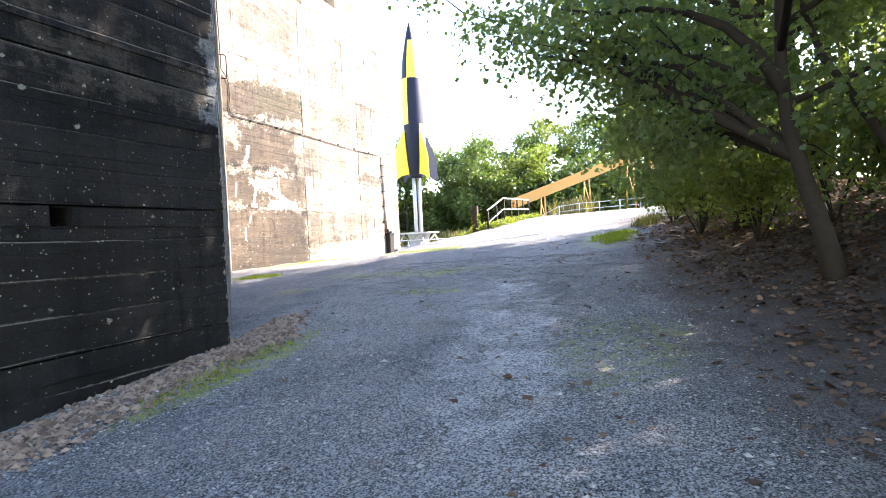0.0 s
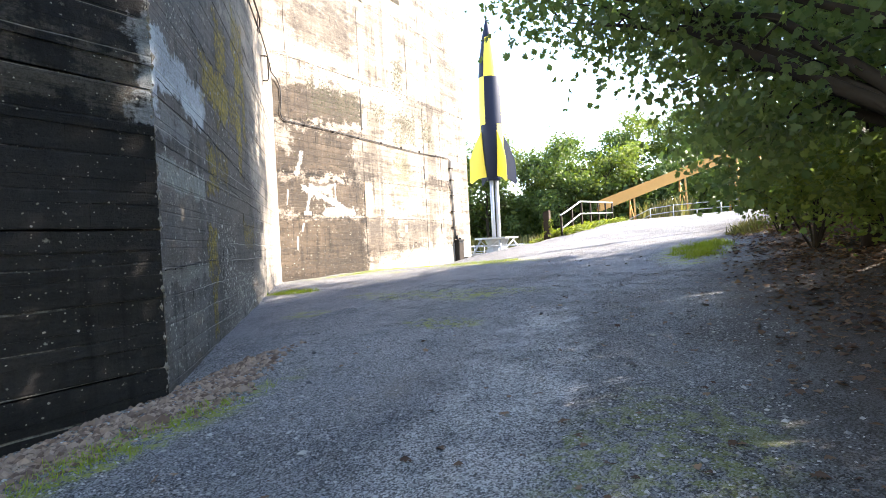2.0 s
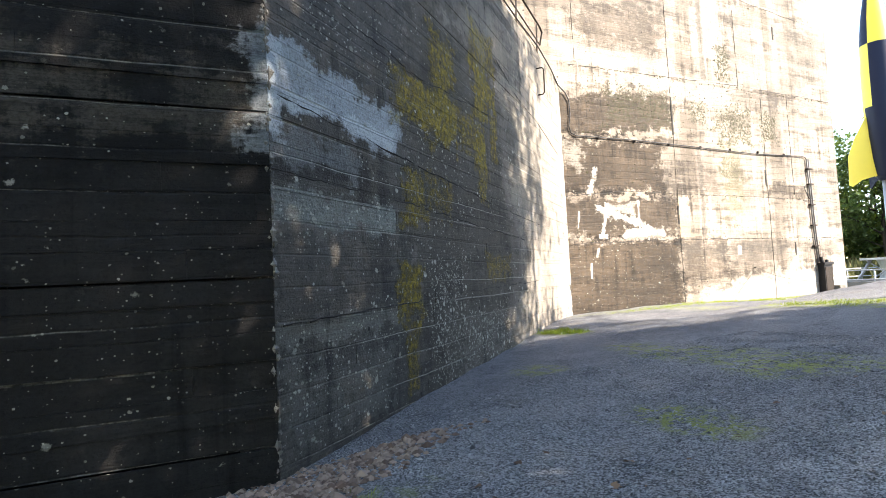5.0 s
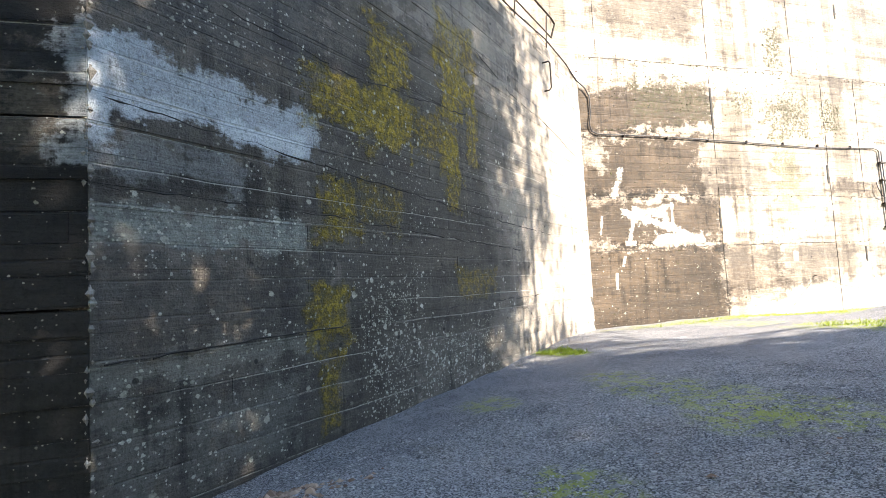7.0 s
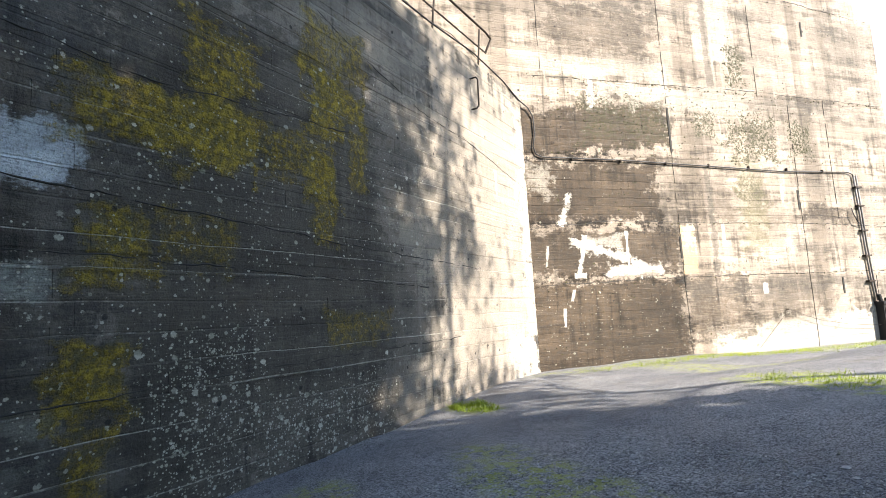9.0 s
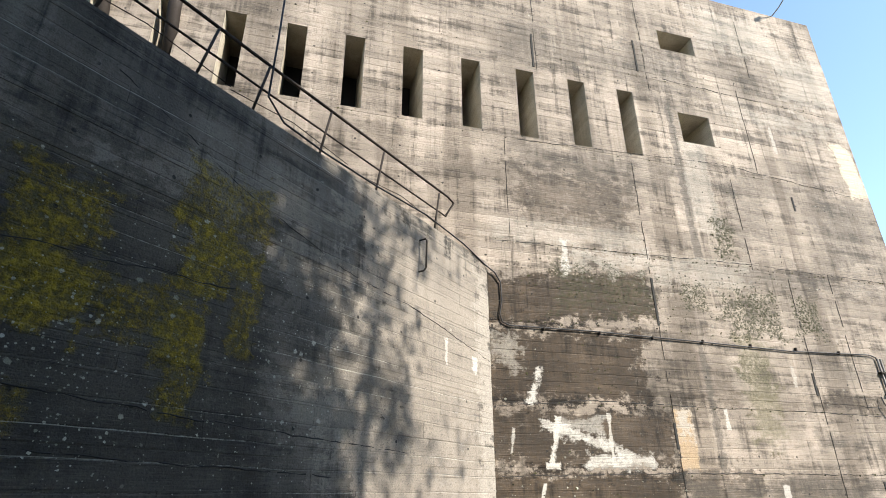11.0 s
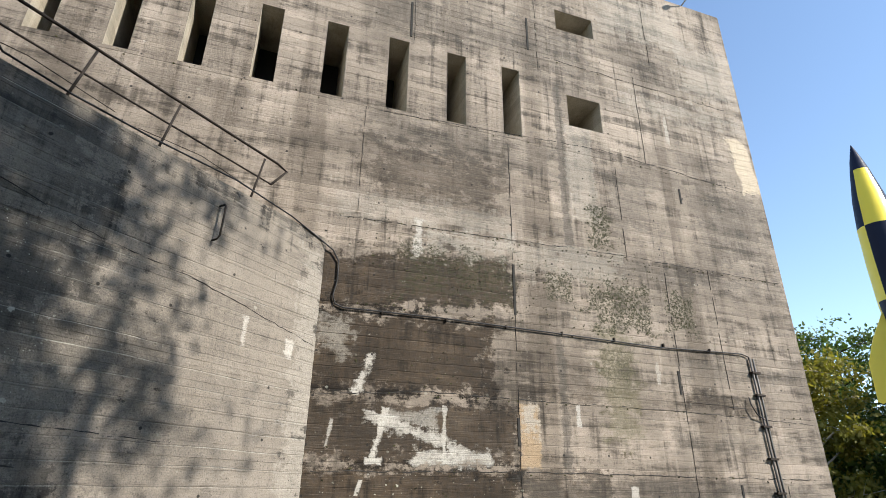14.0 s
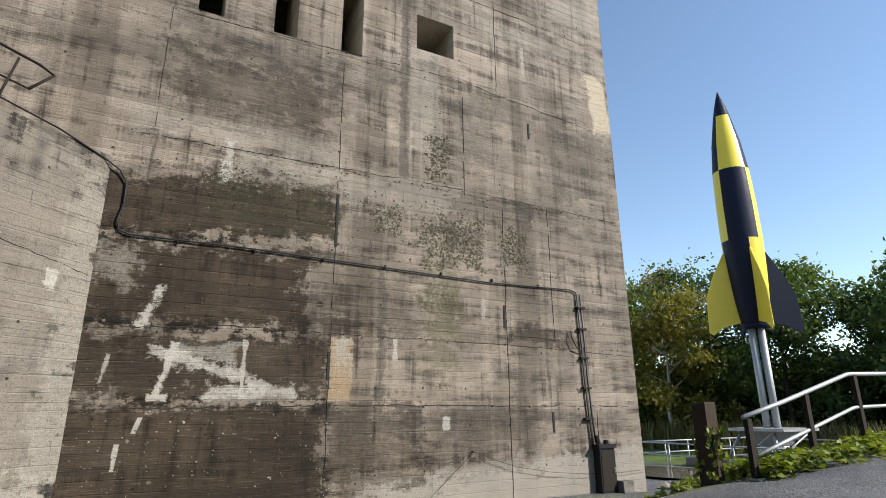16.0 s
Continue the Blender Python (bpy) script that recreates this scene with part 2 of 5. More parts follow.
YEL, WHITE, OCHRE = (0.23, 0.165, 0.010), (0.43, 0.405, 0.36), (0.34, 0.245, 0.15)
BROWN, MOSS, LIME = (0.045, 0.036, 0.024), (0.03, 0.03, 0.011), (0.40, 0.44, 0.47)
PALE, DUSK = (0.34, 0.31, 0.265), (0.06, 0.054, 0.046)
M_B = concrete("concrete_wall", (0.335, 0.279, 0.226), (0.150, 0.1235, 0.098), (0.034, 0.0272, 0.020), [
    (20.6, 29.4, 0.9, 2.30, PALE, 0.8, 0.20, 0.2, 0.05), (16.2, 19.6, 9.7, 11.3, BROWN, 0.6, 0.6, 0.3), (15.3, 19.8, 9.05, 9.7, PALE, 0.35, 0.3, 0.4),
    (15.0, 19.85, 7.0, 8.35, BROWN, 0.97, 0.22, 0.1, 0.14), (15.0, 19.3, 5.06, 6.85, BROWN, 0.97, 0.30, 0.05), (15.0, 19.85, 3.66, 5.02, BROWN, 0.95, 0.28, 0.1),
    (15.0, 19.85, 1.0, 3.62, BROWN, 0.97, 0.2, 0.08), (19.85, 22.2, 1.9, 3.62, BROWN, 0.75, 0.35, 0.35), (22.0, 25.2, 2.2, 3.55, BROWN, 0.5, 0.4, 0.5), (19.9, 21.9, 5.1, 6.6, BROWN, 0.35, 0.4, 0.5),
    (19.9, 27.0, 5.0, 5.5, BROWN, 0.4, 0.3, 0.5), (22.2, 23.1, 4.4, 6.9, (0.085, 0.08, 0.035), 0.55, 0.3, 0.4), (24.6, 27.0, 5.1, 5.45, BROWN, 0.6, 0.15, 0.3, -0.08),
    (24.5, 28.9, 6.0, 6.35, DUSK, 0.45, 0.2, 0.5), (24.2, 28.9, 4.2, 4.5, DUSK, 0.4, 0.25, 0.5), (20.0, 28.5, 3.0, 3.4, DUSK, 0.5, 0.25, 0.5), (21.0, 28.8, 8.6, 9.0, DUSK, 0.45, 0.3, 0.5), (16.0, 21.2, 11.2, 12.2, DUSK, 0.4, 0.5, 0.5), (22.8, 24.4, 9.9, 12.0, DUSK, 0.35, 0.5, 0.5), (26.4, 28.8, 9.2, 11.8, DUSK, 0.35, 0.5, 0.5), (15.2, 15.9, 5.9, 6.5, PALE, 0.5, 0.25, 0.4), (17.6, 19.8, 8.45, 9.0, PALE, 0.55, 0.3, 0.4), (19.9, 23.0, 8.3, 9.1, PALE, 0.4, 0.35, 0.4),
    (20.97, 21.17, 3.6, 6.7, DUSK, 0.6, 0.06, 0.2), (21.45, 21.72, 9.2, 14.6, DUSK, 0.65, 0.06, 0.2), (21.75, 22.6, 10.0, 13.1, PALE, 0.4, 0.12, 0.3), (22.4, 22.55, 10.0, 13.0, DUSK, 0.35, 0.08, 0.3),
    (24.0, 28.9, 14.4, 15.0, PALE, 0.4, 0.35, 0.5), (23.5, 26.8, 17.4, 19.2, PALE, 0.4, 0.4, 0.5), (16.0, 22.5, 15.2, 16.6, DUSK, 0.4, 0.6, 0.5), (26.6, 28.9, 15.6, 17.8, PALE, 0.4, 0.4, 0.5),
    (16.4, 18.3, 4.20, 4.42, WHITE, 0.92, 0.11, 0.45, -0.30), (17.5, 19.15, 3.70, 3.98, WHITE, 0.9, 0.12, 0.45, 0.03), (16.9, 17.9, 4.5, 4.72, WHITE, 0.5, 0.12, 0.5), (16.62, 16.75, 3.72, 4.75, WHITE, 0.95, 0.04, 0.1, 0, 0.25),
    (16.45, 16.75, 3.66, 3.77, WHITE, 0.9, 0.03, 0.1), (18.06, 18.15, 3.7, 4.86, WHITE, 0.8, 0.025, 0.3), (16.22, 16.40, 5.08, 5.85, WHITE, 0.92, 0.08, 0.2, 0, 0.32), (16.1, 16.22, 4.98, 5.06, WHITE, 0.9, 0.02, 0),
    (15.64, 15.72, 3.95, 4.5, WHITE, 0.7, 0.025, 0.3, 0, 0.15), (16.30, 16.37, 3.08, 3.36, WHITE, 0.9, 0.012, 0.1, 0, 0.3), (16.02, 16.09, 2.45, 2.9, WHITE, 0.9, 0.015, 0.1, 0, 0.06),
    (19.88, 20.38, 3.66, 5.03, OCHRE, 0.85, 0.05, 0.2), (19.98, 20.36, 4.35, 5.05, PALE, 0.9, 0.14, 0.3), (21.38, 21.47, 4.6, 5.05, WHITE, 0.85, 0.03, 0.2), (22.66, 22.84, 3.02, 3.30, WHITE, 0.75, 0.03, 0.1),
    (17.34, 17.50, 8.3, 9.2, WHITE, 0.85, 0.09, 0.3), (23.8, 23.92, 5.7, 6.25, PALE, 0.8, 0.04, 0.2), (25.45, 25.58, 13.3, 14.35, PALE, 0.85, 0.03, 0.2), (28.15, 28.9, 12.15, 14.2, (0.50, 0.42, 0.31), 0.85, 0.10, 0.25, 0, -0.16),
    (22.25, 22.95, 9.3, 10.5, MOSS, 0.95, 0.15, 0), (20.8, 21.55, 7.6, 8.35, MOSS, 0.9, 0.15, 0), (22.1, 23.85, 7.0, 8.3, MOSS, 0.95, 0.3, 0), (24.4, 25.4, 7.2, 8.25, MOSS, 0.95, 0.15, 0), (17.0, 19.7, 7.4, 8.5, MOSS, 0.7, 0.4, 0), (22.2, 23.0, 5.6, 6.6, MOSS, 0.5, 0.2, 0)],
    [(15.2, 19.9, 1.4, 3.6, 0.03)])
# Far end painted paler as sunlit concrete; near base darkened for the shade.
M_A2 = concrete("concrete_wing_sun_shade", (0.185, 0.163, 0.135), (0.072, 0.064, 0.055), (0.019, 0.0172, 0.0152), [
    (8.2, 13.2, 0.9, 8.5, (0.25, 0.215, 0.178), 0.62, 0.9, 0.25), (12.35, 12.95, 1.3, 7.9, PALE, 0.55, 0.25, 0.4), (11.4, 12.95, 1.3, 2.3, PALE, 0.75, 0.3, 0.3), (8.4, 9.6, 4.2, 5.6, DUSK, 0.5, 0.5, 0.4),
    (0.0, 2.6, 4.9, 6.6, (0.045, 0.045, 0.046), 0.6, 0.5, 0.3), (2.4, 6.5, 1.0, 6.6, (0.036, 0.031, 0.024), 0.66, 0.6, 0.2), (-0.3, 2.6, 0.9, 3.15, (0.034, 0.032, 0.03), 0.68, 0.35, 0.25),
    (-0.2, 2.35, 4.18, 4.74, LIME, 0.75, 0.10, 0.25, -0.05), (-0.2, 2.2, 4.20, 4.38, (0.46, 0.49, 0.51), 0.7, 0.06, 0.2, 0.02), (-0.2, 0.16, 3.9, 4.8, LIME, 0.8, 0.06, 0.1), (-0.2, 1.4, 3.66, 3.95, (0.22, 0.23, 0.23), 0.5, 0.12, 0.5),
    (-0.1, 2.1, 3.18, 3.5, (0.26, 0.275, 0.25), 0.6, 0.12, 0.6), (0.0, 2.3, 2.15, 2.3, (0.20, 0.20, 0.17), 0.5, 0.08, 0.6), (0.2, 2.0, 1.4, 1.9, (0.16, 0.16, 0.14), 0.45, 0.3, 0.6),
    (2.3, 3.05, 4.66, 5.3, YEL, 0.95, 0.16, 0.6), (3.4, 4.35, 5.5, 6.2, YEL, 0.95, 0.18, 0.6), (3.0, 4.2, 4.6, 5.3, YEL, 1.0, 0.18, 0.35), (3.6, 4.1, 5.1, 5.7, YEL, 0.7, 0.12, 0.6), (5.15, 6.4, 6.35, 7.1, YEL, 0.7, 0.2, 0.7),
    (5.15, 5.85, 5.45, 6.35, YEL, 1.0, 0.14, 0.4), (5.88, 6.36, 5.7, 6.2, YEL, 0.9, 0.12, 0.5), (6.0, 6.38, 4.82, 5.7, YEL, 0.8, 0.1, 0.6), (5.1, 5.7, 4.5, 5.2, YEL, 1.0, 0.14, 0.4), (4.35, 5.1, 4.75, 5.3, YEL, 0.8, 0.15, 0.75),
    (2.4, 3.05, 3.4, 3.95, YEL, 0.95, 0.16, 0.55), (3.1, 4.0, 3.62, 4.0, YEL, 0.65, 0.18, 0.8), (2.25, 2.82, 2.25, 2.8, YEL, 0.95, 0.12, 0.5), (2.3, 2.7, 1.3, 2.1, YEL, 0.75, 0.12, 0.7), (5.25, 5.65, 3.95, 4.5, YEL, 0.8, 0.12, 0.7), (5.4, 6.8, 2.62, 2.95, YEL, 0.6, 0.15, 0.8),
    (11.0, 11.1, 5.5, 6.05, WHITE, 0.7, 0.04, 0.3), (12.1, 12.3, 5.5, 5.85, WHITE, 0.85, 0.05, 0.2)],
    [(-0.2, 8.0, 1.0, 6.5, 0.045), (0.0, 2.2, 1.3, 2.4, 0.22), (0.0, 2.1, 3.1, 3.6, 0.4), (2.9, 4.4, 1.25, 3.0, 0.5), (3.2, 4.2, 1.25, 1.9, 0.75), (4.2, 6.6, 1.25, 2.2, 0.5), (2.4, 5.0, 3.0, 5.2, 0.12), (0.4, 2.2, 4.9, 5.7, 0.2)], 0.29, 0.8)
# Stained concrete, its base taken nearly black to carry tree shade as well.
M_A1 = concrete("concrete_corner_shaded", (0.0255, 0.024, 0.0235), (0.0135, 0.013, 0.0128), (0.0052, 0.005, 0.0048), [
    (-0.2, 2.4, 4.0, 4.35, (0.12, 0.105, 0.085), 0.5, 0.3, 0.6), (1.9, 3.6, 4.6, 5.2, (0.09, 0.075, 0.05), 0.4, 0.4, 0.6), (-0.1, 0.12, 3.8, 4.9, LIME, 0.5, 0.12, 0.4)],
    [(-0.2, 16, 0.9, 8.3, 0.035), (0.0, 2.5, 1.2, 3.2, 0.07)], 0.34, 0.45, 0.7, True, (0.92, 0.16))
M_TOP = concrete("concrete_cap", (0.25, 0.235, 0.205), (0.17, 0.155, 0.135), (0.08, 0.07, 0.06), dots=False)
M_REVEAL = concrete("concrete_reveal", (0.46, 0.41, 0.33), (0.36, 0.32, 0.25), (0.22, 0.19, 0.14), dots=False, mottle=0.5)
# Near-black for joints and cracks, and for the unlit depth behind the openings.
M_DARK = plain("dark_gaps_unlit_depth", (0.03, 0.028, 0.026), 0.95)
M_BLACK = plain("black_cable_rubber", (0.016, 0.016, 0.017), 0.5, 0, 0.2)
M_PIPE = plain("grey_weathered_conduit", (0.11, 0.105, 0.10), 0.55, 0.3, 0.3)
M_RUST = plain("rusty_dark_iron", (0.030, 0.024, 0.02), 0.75, 0.4, 0.4, 20)
M_STEEL = plain("galvanised_steel", (0.36, 0.37, 0.38), 0.5, 0.45, 0.12, 14)
M_GREYMETAL = plain("grey_painted_steel", (0.33, 0.34, 0.34), 0.5, 0.4, 0.15, 9)
M_YELLOW = plain("yellow_gloss_paint", (0.80, 0.63, 0.06), 0.42, 0, 0.06, 3, 0.35)
M_NAVY = plain("black_navy_gloss_paint", (0.012, 0.016, 0.034), 0.5, 0, 0.1, 3, 0.14)
M_POND = plain("brown_pond_water", (0.10, 0.085, 0.06), 0.12, 0, 0.15, 2, 0.5)
M_WOOD = plain("weathered_dark_timber", (0.045, 0.032, 0.024), 0.85, 0, 0.4, 9)
M_ORANGE = plain("faded_orange_steel", (0.50, 0.27, 0.09), 0.7, 0.1, 0.2, 2)
M_STONE = plain("broken_stone", (0.25, 0.215, 0.19), 0.9, 0, 0.35, 8)
M_BARK = plain("brown_grey_bark", (0.036, 0.029, 0.023), 0.95, 0, 0.5, 14)
M_BIRCH = plain("pale_birch_bark", (0.42, 0.39, 0.35), 0.85, 0, 0.4, 5)


def leafy(name, a, b, rough=0.55, trans=0.35):
    n = Nodes(name, rough, 0, 0.35)
    f = n.island()
    c = n.mix(f, (*a, 1), (*b, 1))
    c = n.mix(n.ramp(n.noise(0.5, 3), 0.35, 0.7, 0, 0.5), c, (a[0] * 0.6, a[1] * 0.65, a[2] * 0.6, 1))
    n.colour(c)
    tr = n.t.nodes.new("ShaderNodeBsdfTranslucent")
    n.put(tr.inputs[0], n.mix(1.0, c, (1.3, 1.35, 0.6, 1), "MULTIPLY"))
    ms = n.t.nodes.new("ShaderNodeMixShader")
    ms.inputs[0].default_value = trans
    n.t.links.new(n.b.outputs[0], ms.inputs[1])
    n.t.links.new(tr.outputs[0], ms.inputs[2])
    n.t.links.new(ms.outputs[0], n.t.nodes["Material Output"].inputs[0])
    return n.mat


M_MAPLE = leafy("maple_leaves", (0.088, 0.142, 0.065), (0.175, 0.225, 0.098), 0.45, 0.6)
M_BUSH = leafy("shrub_leaves", (0.10, 0.15, 0.05), (0.20, 0.235, 0.07), 0.5, 0.6)
M_FARLEAF = leafy("woodland_leaves", (0.08, 0.12, 0.028), (0.16, 0.20, 0.04), 0.55, 0.42)
M_FARYEL = leafy("yellowing_leaves", (0.15, 0.14, 0.025), (0.24, 0.20, 0.04), 0.55, 0.42)
M_FARDARK = leafy("dark_woodland_leaves", (0.045, 0.08, 0.022), (0.095, 0.135, 0.03))
M_BIRCHLEAF = leafy("birch_leaves", (0.14, 0.13, 0.05), (0.22, 0.19, 0.08))
M_GRASS = leafy("grass_blades", (0.15, 0.21, 0.02), (0.27, 0.31, 0.03), 0.6, 0.35)
M_REED = leafy("dry_reeds", (0.10, 0.10, 0.035), (0.22, 0.19, 0.08), 0.7, 0.3)
M_IVY = leafy("ivy_leaves", (0.12, 0.17, 0.02), (0.25, 0.26, 0.03), 0.5, 0.3)
M_LITTER = leafy("fallen_leaves", (0.055, 0.024, 0.014), (0.26, 0.165, 0.105), 0.85, 0.1)


def ground_material():
    n = Nodes("gravel_ground", 0.85, 0, 0.35)
    x, y, z = n.xyz()
    big = n.noise(0.35, 5, 0.6)
    mid = n.noise(2.2, 6, 0.65)
    peb = n.cells(95)
    peb2 = n.cells(42)
    tone = n.cells(95, None, "Color")
    fine = n.noise(90, 4, 0.7)
    c = n.mix(n.ramp(big, 0.35, 0.65), (0.076, 0.076, 0.080, 1), (0.124, 0.123, 0.123, 1))
    c = n.mix(n.ramp(mid, 0.5, 0.72, 0, 0.5), c, (0.075, 0.075, 0.08, 1))
    # Worn strip; the sky's glint on damp gravel is put into its paler colour.
    worn_glint = n.m("ADD", n.m("POWER", n.m("DIVIDE", n.m("SUBTRACT", n.m("MULTIPLY_ADD", y, 0.22, x), 0.35), 0.7), 2.0), n.m("POWER", n.m("DIVIDE", n.m("SUBTRACT", y, 6.5), 4.0), 2.0))
    c = n.mix(n.m("MULTIPLY", n.ramp(n.m("ADD", worn_glint, n.m("MULTIPLY_ADD", mid, 3.0, -1.5)), 1.2, 0.0), 0.55), c, (0.24, 0.235, 0.23, 1))
    c = n.mix(0.9, c, n.mix(1.0, c, n.mix(n.ramp(tone, 0.2, 0.85), (0.22, 0.22, 0.23, 1), (2.6, 2.6, 2.6, 1)), "MULTIPLY"))
    c = n.mix(n.ramp(n.noise(0.9, 4), 0.6, 0.72, 0, 0.4), c, (0.125, 0.105, 0.08, 1))
    wob = n.m("MULTIPLY_ADD", n.noise(1.6, 5, 0.65), 3.0, -1.5)
    mossy = n.ramp(n.noise(7, 5, 0.7), 0.44, 0.58)
    edge = n.m("SUBTRACT", x, n.m("MULTIPLY_ADD", y, -0.12, 1.75))
    bank = n.m("MULTIPLY", n.ramp(n.m("ADD", edge, n.m("MULTIPLY", wob, 0.5)), -1.0, 0.9), n.ramp(y, 24.0, 20.0))
    c = n.mix(n.m("MULTIPLY", bank, 0.85), c, n.mix(mid, (0.020, 0.015, 0.011, 1), (0.05, 0.036, 0.026, 1)))
    for cx, cy, rx, ry, f in ((-3.45, 4.7, 0.35, 1.7, 0.95), (-4.3, 10.9, 2.3, 0.55, 0.85), (-3.5, 10.5, 0.6, 0.45, 0.95), (-9.3, 12.0, 1.0, 0.45, 1.0), (-5.6, 15.3, 1.7, 0.6, 0.9), (-9.7, 17.4, 2.6, 0.7, 0.7), (-0.4, 15.2, 0.8, 2.2, 1.0),
                              (0.3, 5.3, 0.7, 1.2, 0.5), (-3.0, 8.6, 0.7, 0.35, 0.9), (-6.0, 9.2, 0.5, 0.4, 0.7), (-12.0, 21.0, 0.7, 7.0, 0.8), (-7.6, 26.0, 1.3, 7.0, 0.8)):
        d = n.m("ADD", n.m("POWER", n.m("DIVIDE", n.m("SUBTRACT", x, cx), rx), 2.0), n.m("POWER", n.m("DIVIDE", n.m("SUBTRACT", y, cy), ry), 2.0))
        c = n.mix(n.m("MULTIPLY", n.m("MULTIPLY", n.ramp(n.m("ADD", d, n.m("MULTIPLY", wob, 0.7)), 1.3, 0.3), mossy), f * 0.9), c, (0.20, 0.22, 0.03, 1))
    lawn = n.m("MULTIPLY", n.ramp(n.m("ADD", x, wob), -13.5, -15.5), n.ramp(n.m("ADD", y, wob), 37.0, 39.5))
    far = n.ramp(n.m("ADD", y, wob), 47.0, 49.0)
    c = n.mix(n.m("MAXIMUM", lawn, far), c, n.mix(mid, (0.075, 0.12, 0.02, 1), (0.13, 0.17, 0.03, 1)))
    n.colour(c)
    damp = n.m("MULTIPLY", n.ramp(n.m("ADD", worn_glint, n.m("MULTIPLY_ADD", mid, 4.0, -2.0)), 0.9, 0.0), n.ramp(n.noise(3.0, 5, 0.7), 0.46, 0.58))
    n.rough(n.m("SUBTRACT", n.ramp(n.noise(1.1, 5, 0.65), 0.42, 0.62, 0.68, 0.9), n.m("MULTIPLY", damp, 0.34)))
    n.bump(n.m("ADD", n.m("ADD", n.m("MULTIPLY", peb, -0.8), n.m("MULTIPLY", peb2, -0.6)), n.m("MULTIPLY", fine, 0.3)), 0.02, 0.8)
    return n.mat


M_GROUND = ground_material()
M_PEBBLE = Nodes("loose_stones", 0.85, 0, 0.3)
M_PEBBLE.colour(M_PEBBLE.mix(M_PEBBLE.island(), (0.05, 0.05, 0.052, 1), (0.38, 0.37, 0.35, 1)))
M_PEBBLE = M_PEBBLE.mat
M_RUBBLE = Nodes("brown_rubble_stones", 0.9, 0, 0.3)
M_RUBBLE.colour(M_RUBBLE.mix(M_RUBBLE.island(), (0.09, 0.055, 0.038, 1), (0.30, 0.215, 0.16, 1)))
M_RUBBLE = M_RUBBLE.mat


# ---- mesh helpers ----
class Mesh:
    """Collects vertices and faces for one mesh."""

    def __init__(self):
        self.v, self.f, self.k = [], [], []

    def face(self, pts, k=0):
        i = len(self.v)
        self.v += [tuple(p) for p in pts]
        self.f.append(tuple(range(i, i + len(pts))))
        self.k.append(k)

    def box(self, x0, x1, y0, y1, z0, z1, k=0):
        i = len(self.v)
        self.v += [(x, y, z) for z in (z0, z1) for y in (y0, y1) for x in (x0, x1)]
        for q in ((0, 2, 3, 1), (4, 5, 7, 6), (0, 1, 5, 4), (1, 3, 7, 5), (3, 2, 6, 7), (2, 0, 4, 6)):
            self.f.append(tuple(i + j for j in q))
            self.k.append(k)

    def tube(self, pts, radii, n=8, k=0, cap=True):
        pts = [Vector(p) for p in pts]
        i0 = len(self.v)
        side = None
        for i, p in enumerate(pts):
            d = (pts[min(i + 1, len(pts) - 1)] - pts[max(i - 1, 0)]).normalized()
            ref = side if side is not None else (Vector((0, 0, 1)) if abs(d.z) < 0.9 else Vector((1, 0, 0)))
            a = d.cross(ref).normalized() if side is None else (ref - d * ref.dot(d)).normalized()
            side = a
            b = d.cross(a)
            r = radii if isinstance(radii, (int, float)) else radii[i]
            self.v += [tuple(p + (a * math.cos(2 * math.pi * j / n) + b * math.sin(2 * math.pi * j / n)) * r) for j in range(n)]
        for i in range(len(pts) - 1):
            for j in range(n):
                o, q = i0 + i * n + j, i0 + i * n + (j + 1) % n
                self.f.append((o, q, q + n, o + n))
                self.k.append(k)
        if cap:
            self.f.append(tuple(i0 + j for j in range(n)))
            self.f.append(tuple(i0 + (len(pts) - 1) * n + j for j in reversed(range(n))))
            self.k += [k, k]

    def make(self, name, mats, parent=None, label="", smooth=False, m=None, weld=False):
        me = bpy.data.meshes.new(name)
        me.from_pydata(self.v, [], self.f)
        for mt in (mats if isinstance(mats, (list, tuple)) else [mats]):
            me.materials.append(mt)
        me.polygons.foreach_set("material_index", self.k)
        if smooth:
            me.polygons.foreach_set("use_smooth", [True] * len(self.f))
        bm = bmesh.new()
        bm.from_mesh(me)
        if weld:
            bmesh.ops.remove_doubles(bm, verts=bm.verts, dist=0.0005)
        if len(self.f) < 30000:
            bmesh.ops.recalc_face_normals(bm, faces=bm.faces)
        bm.to_mesh(me)
        bm.free()
        ob = new(name, me)
        if m is not None:
            ob.matrix_basis = m
        if parent is not None:
            ob.parent = parent
        if label:
            tagged(ob, label)
        return ob


def bar(name, pts, r, mat, parent=None, label="", n=8):
    q = Mesh()
    q.tube(pts, r, n)
    return q.make(name, mat, parent, label, True)


def thing(name, label, category, group="", kind="", at=(0, 0, 0)):
    ob = new(name)
    ob.location = at
    return tagged(ob, label, category, group, kind)


def smooth(a, b, x):
    t = min(max((x - a) / (b - a), 0), 1)
    return t * t * (3 - 2 * t)


def ground_z(x, y):
    """Height of the ground: a path climbing ahead, a hollow along the bunker, a bank under the trees."""
    ye = y if y < 26 else 26 + 7 * (1 - math.exp(-(y - 26) / 7))
    z = 0.72 + 0.085 * ye + 0.03 * max(min(x, 4), -16)
    z -= smooth(6.2, 9.4, -x) * (max(0.0, 0.083 * (ye - 13.5)) + 0.25 * smooth(26, 34, y))
    z -= 0.12 * smooth(5.0, 6.3, -x) * smooth(19, 23, y)
    z -= 0.08 * smooth(5.5, 10.0, -x) * smooth(20, 14, y)
    d = x - (1.75 - 0.12 * y)
    z += 0.9 * smooth(0.2, 5.0, d) * smooth(30, 18, y)
    return z


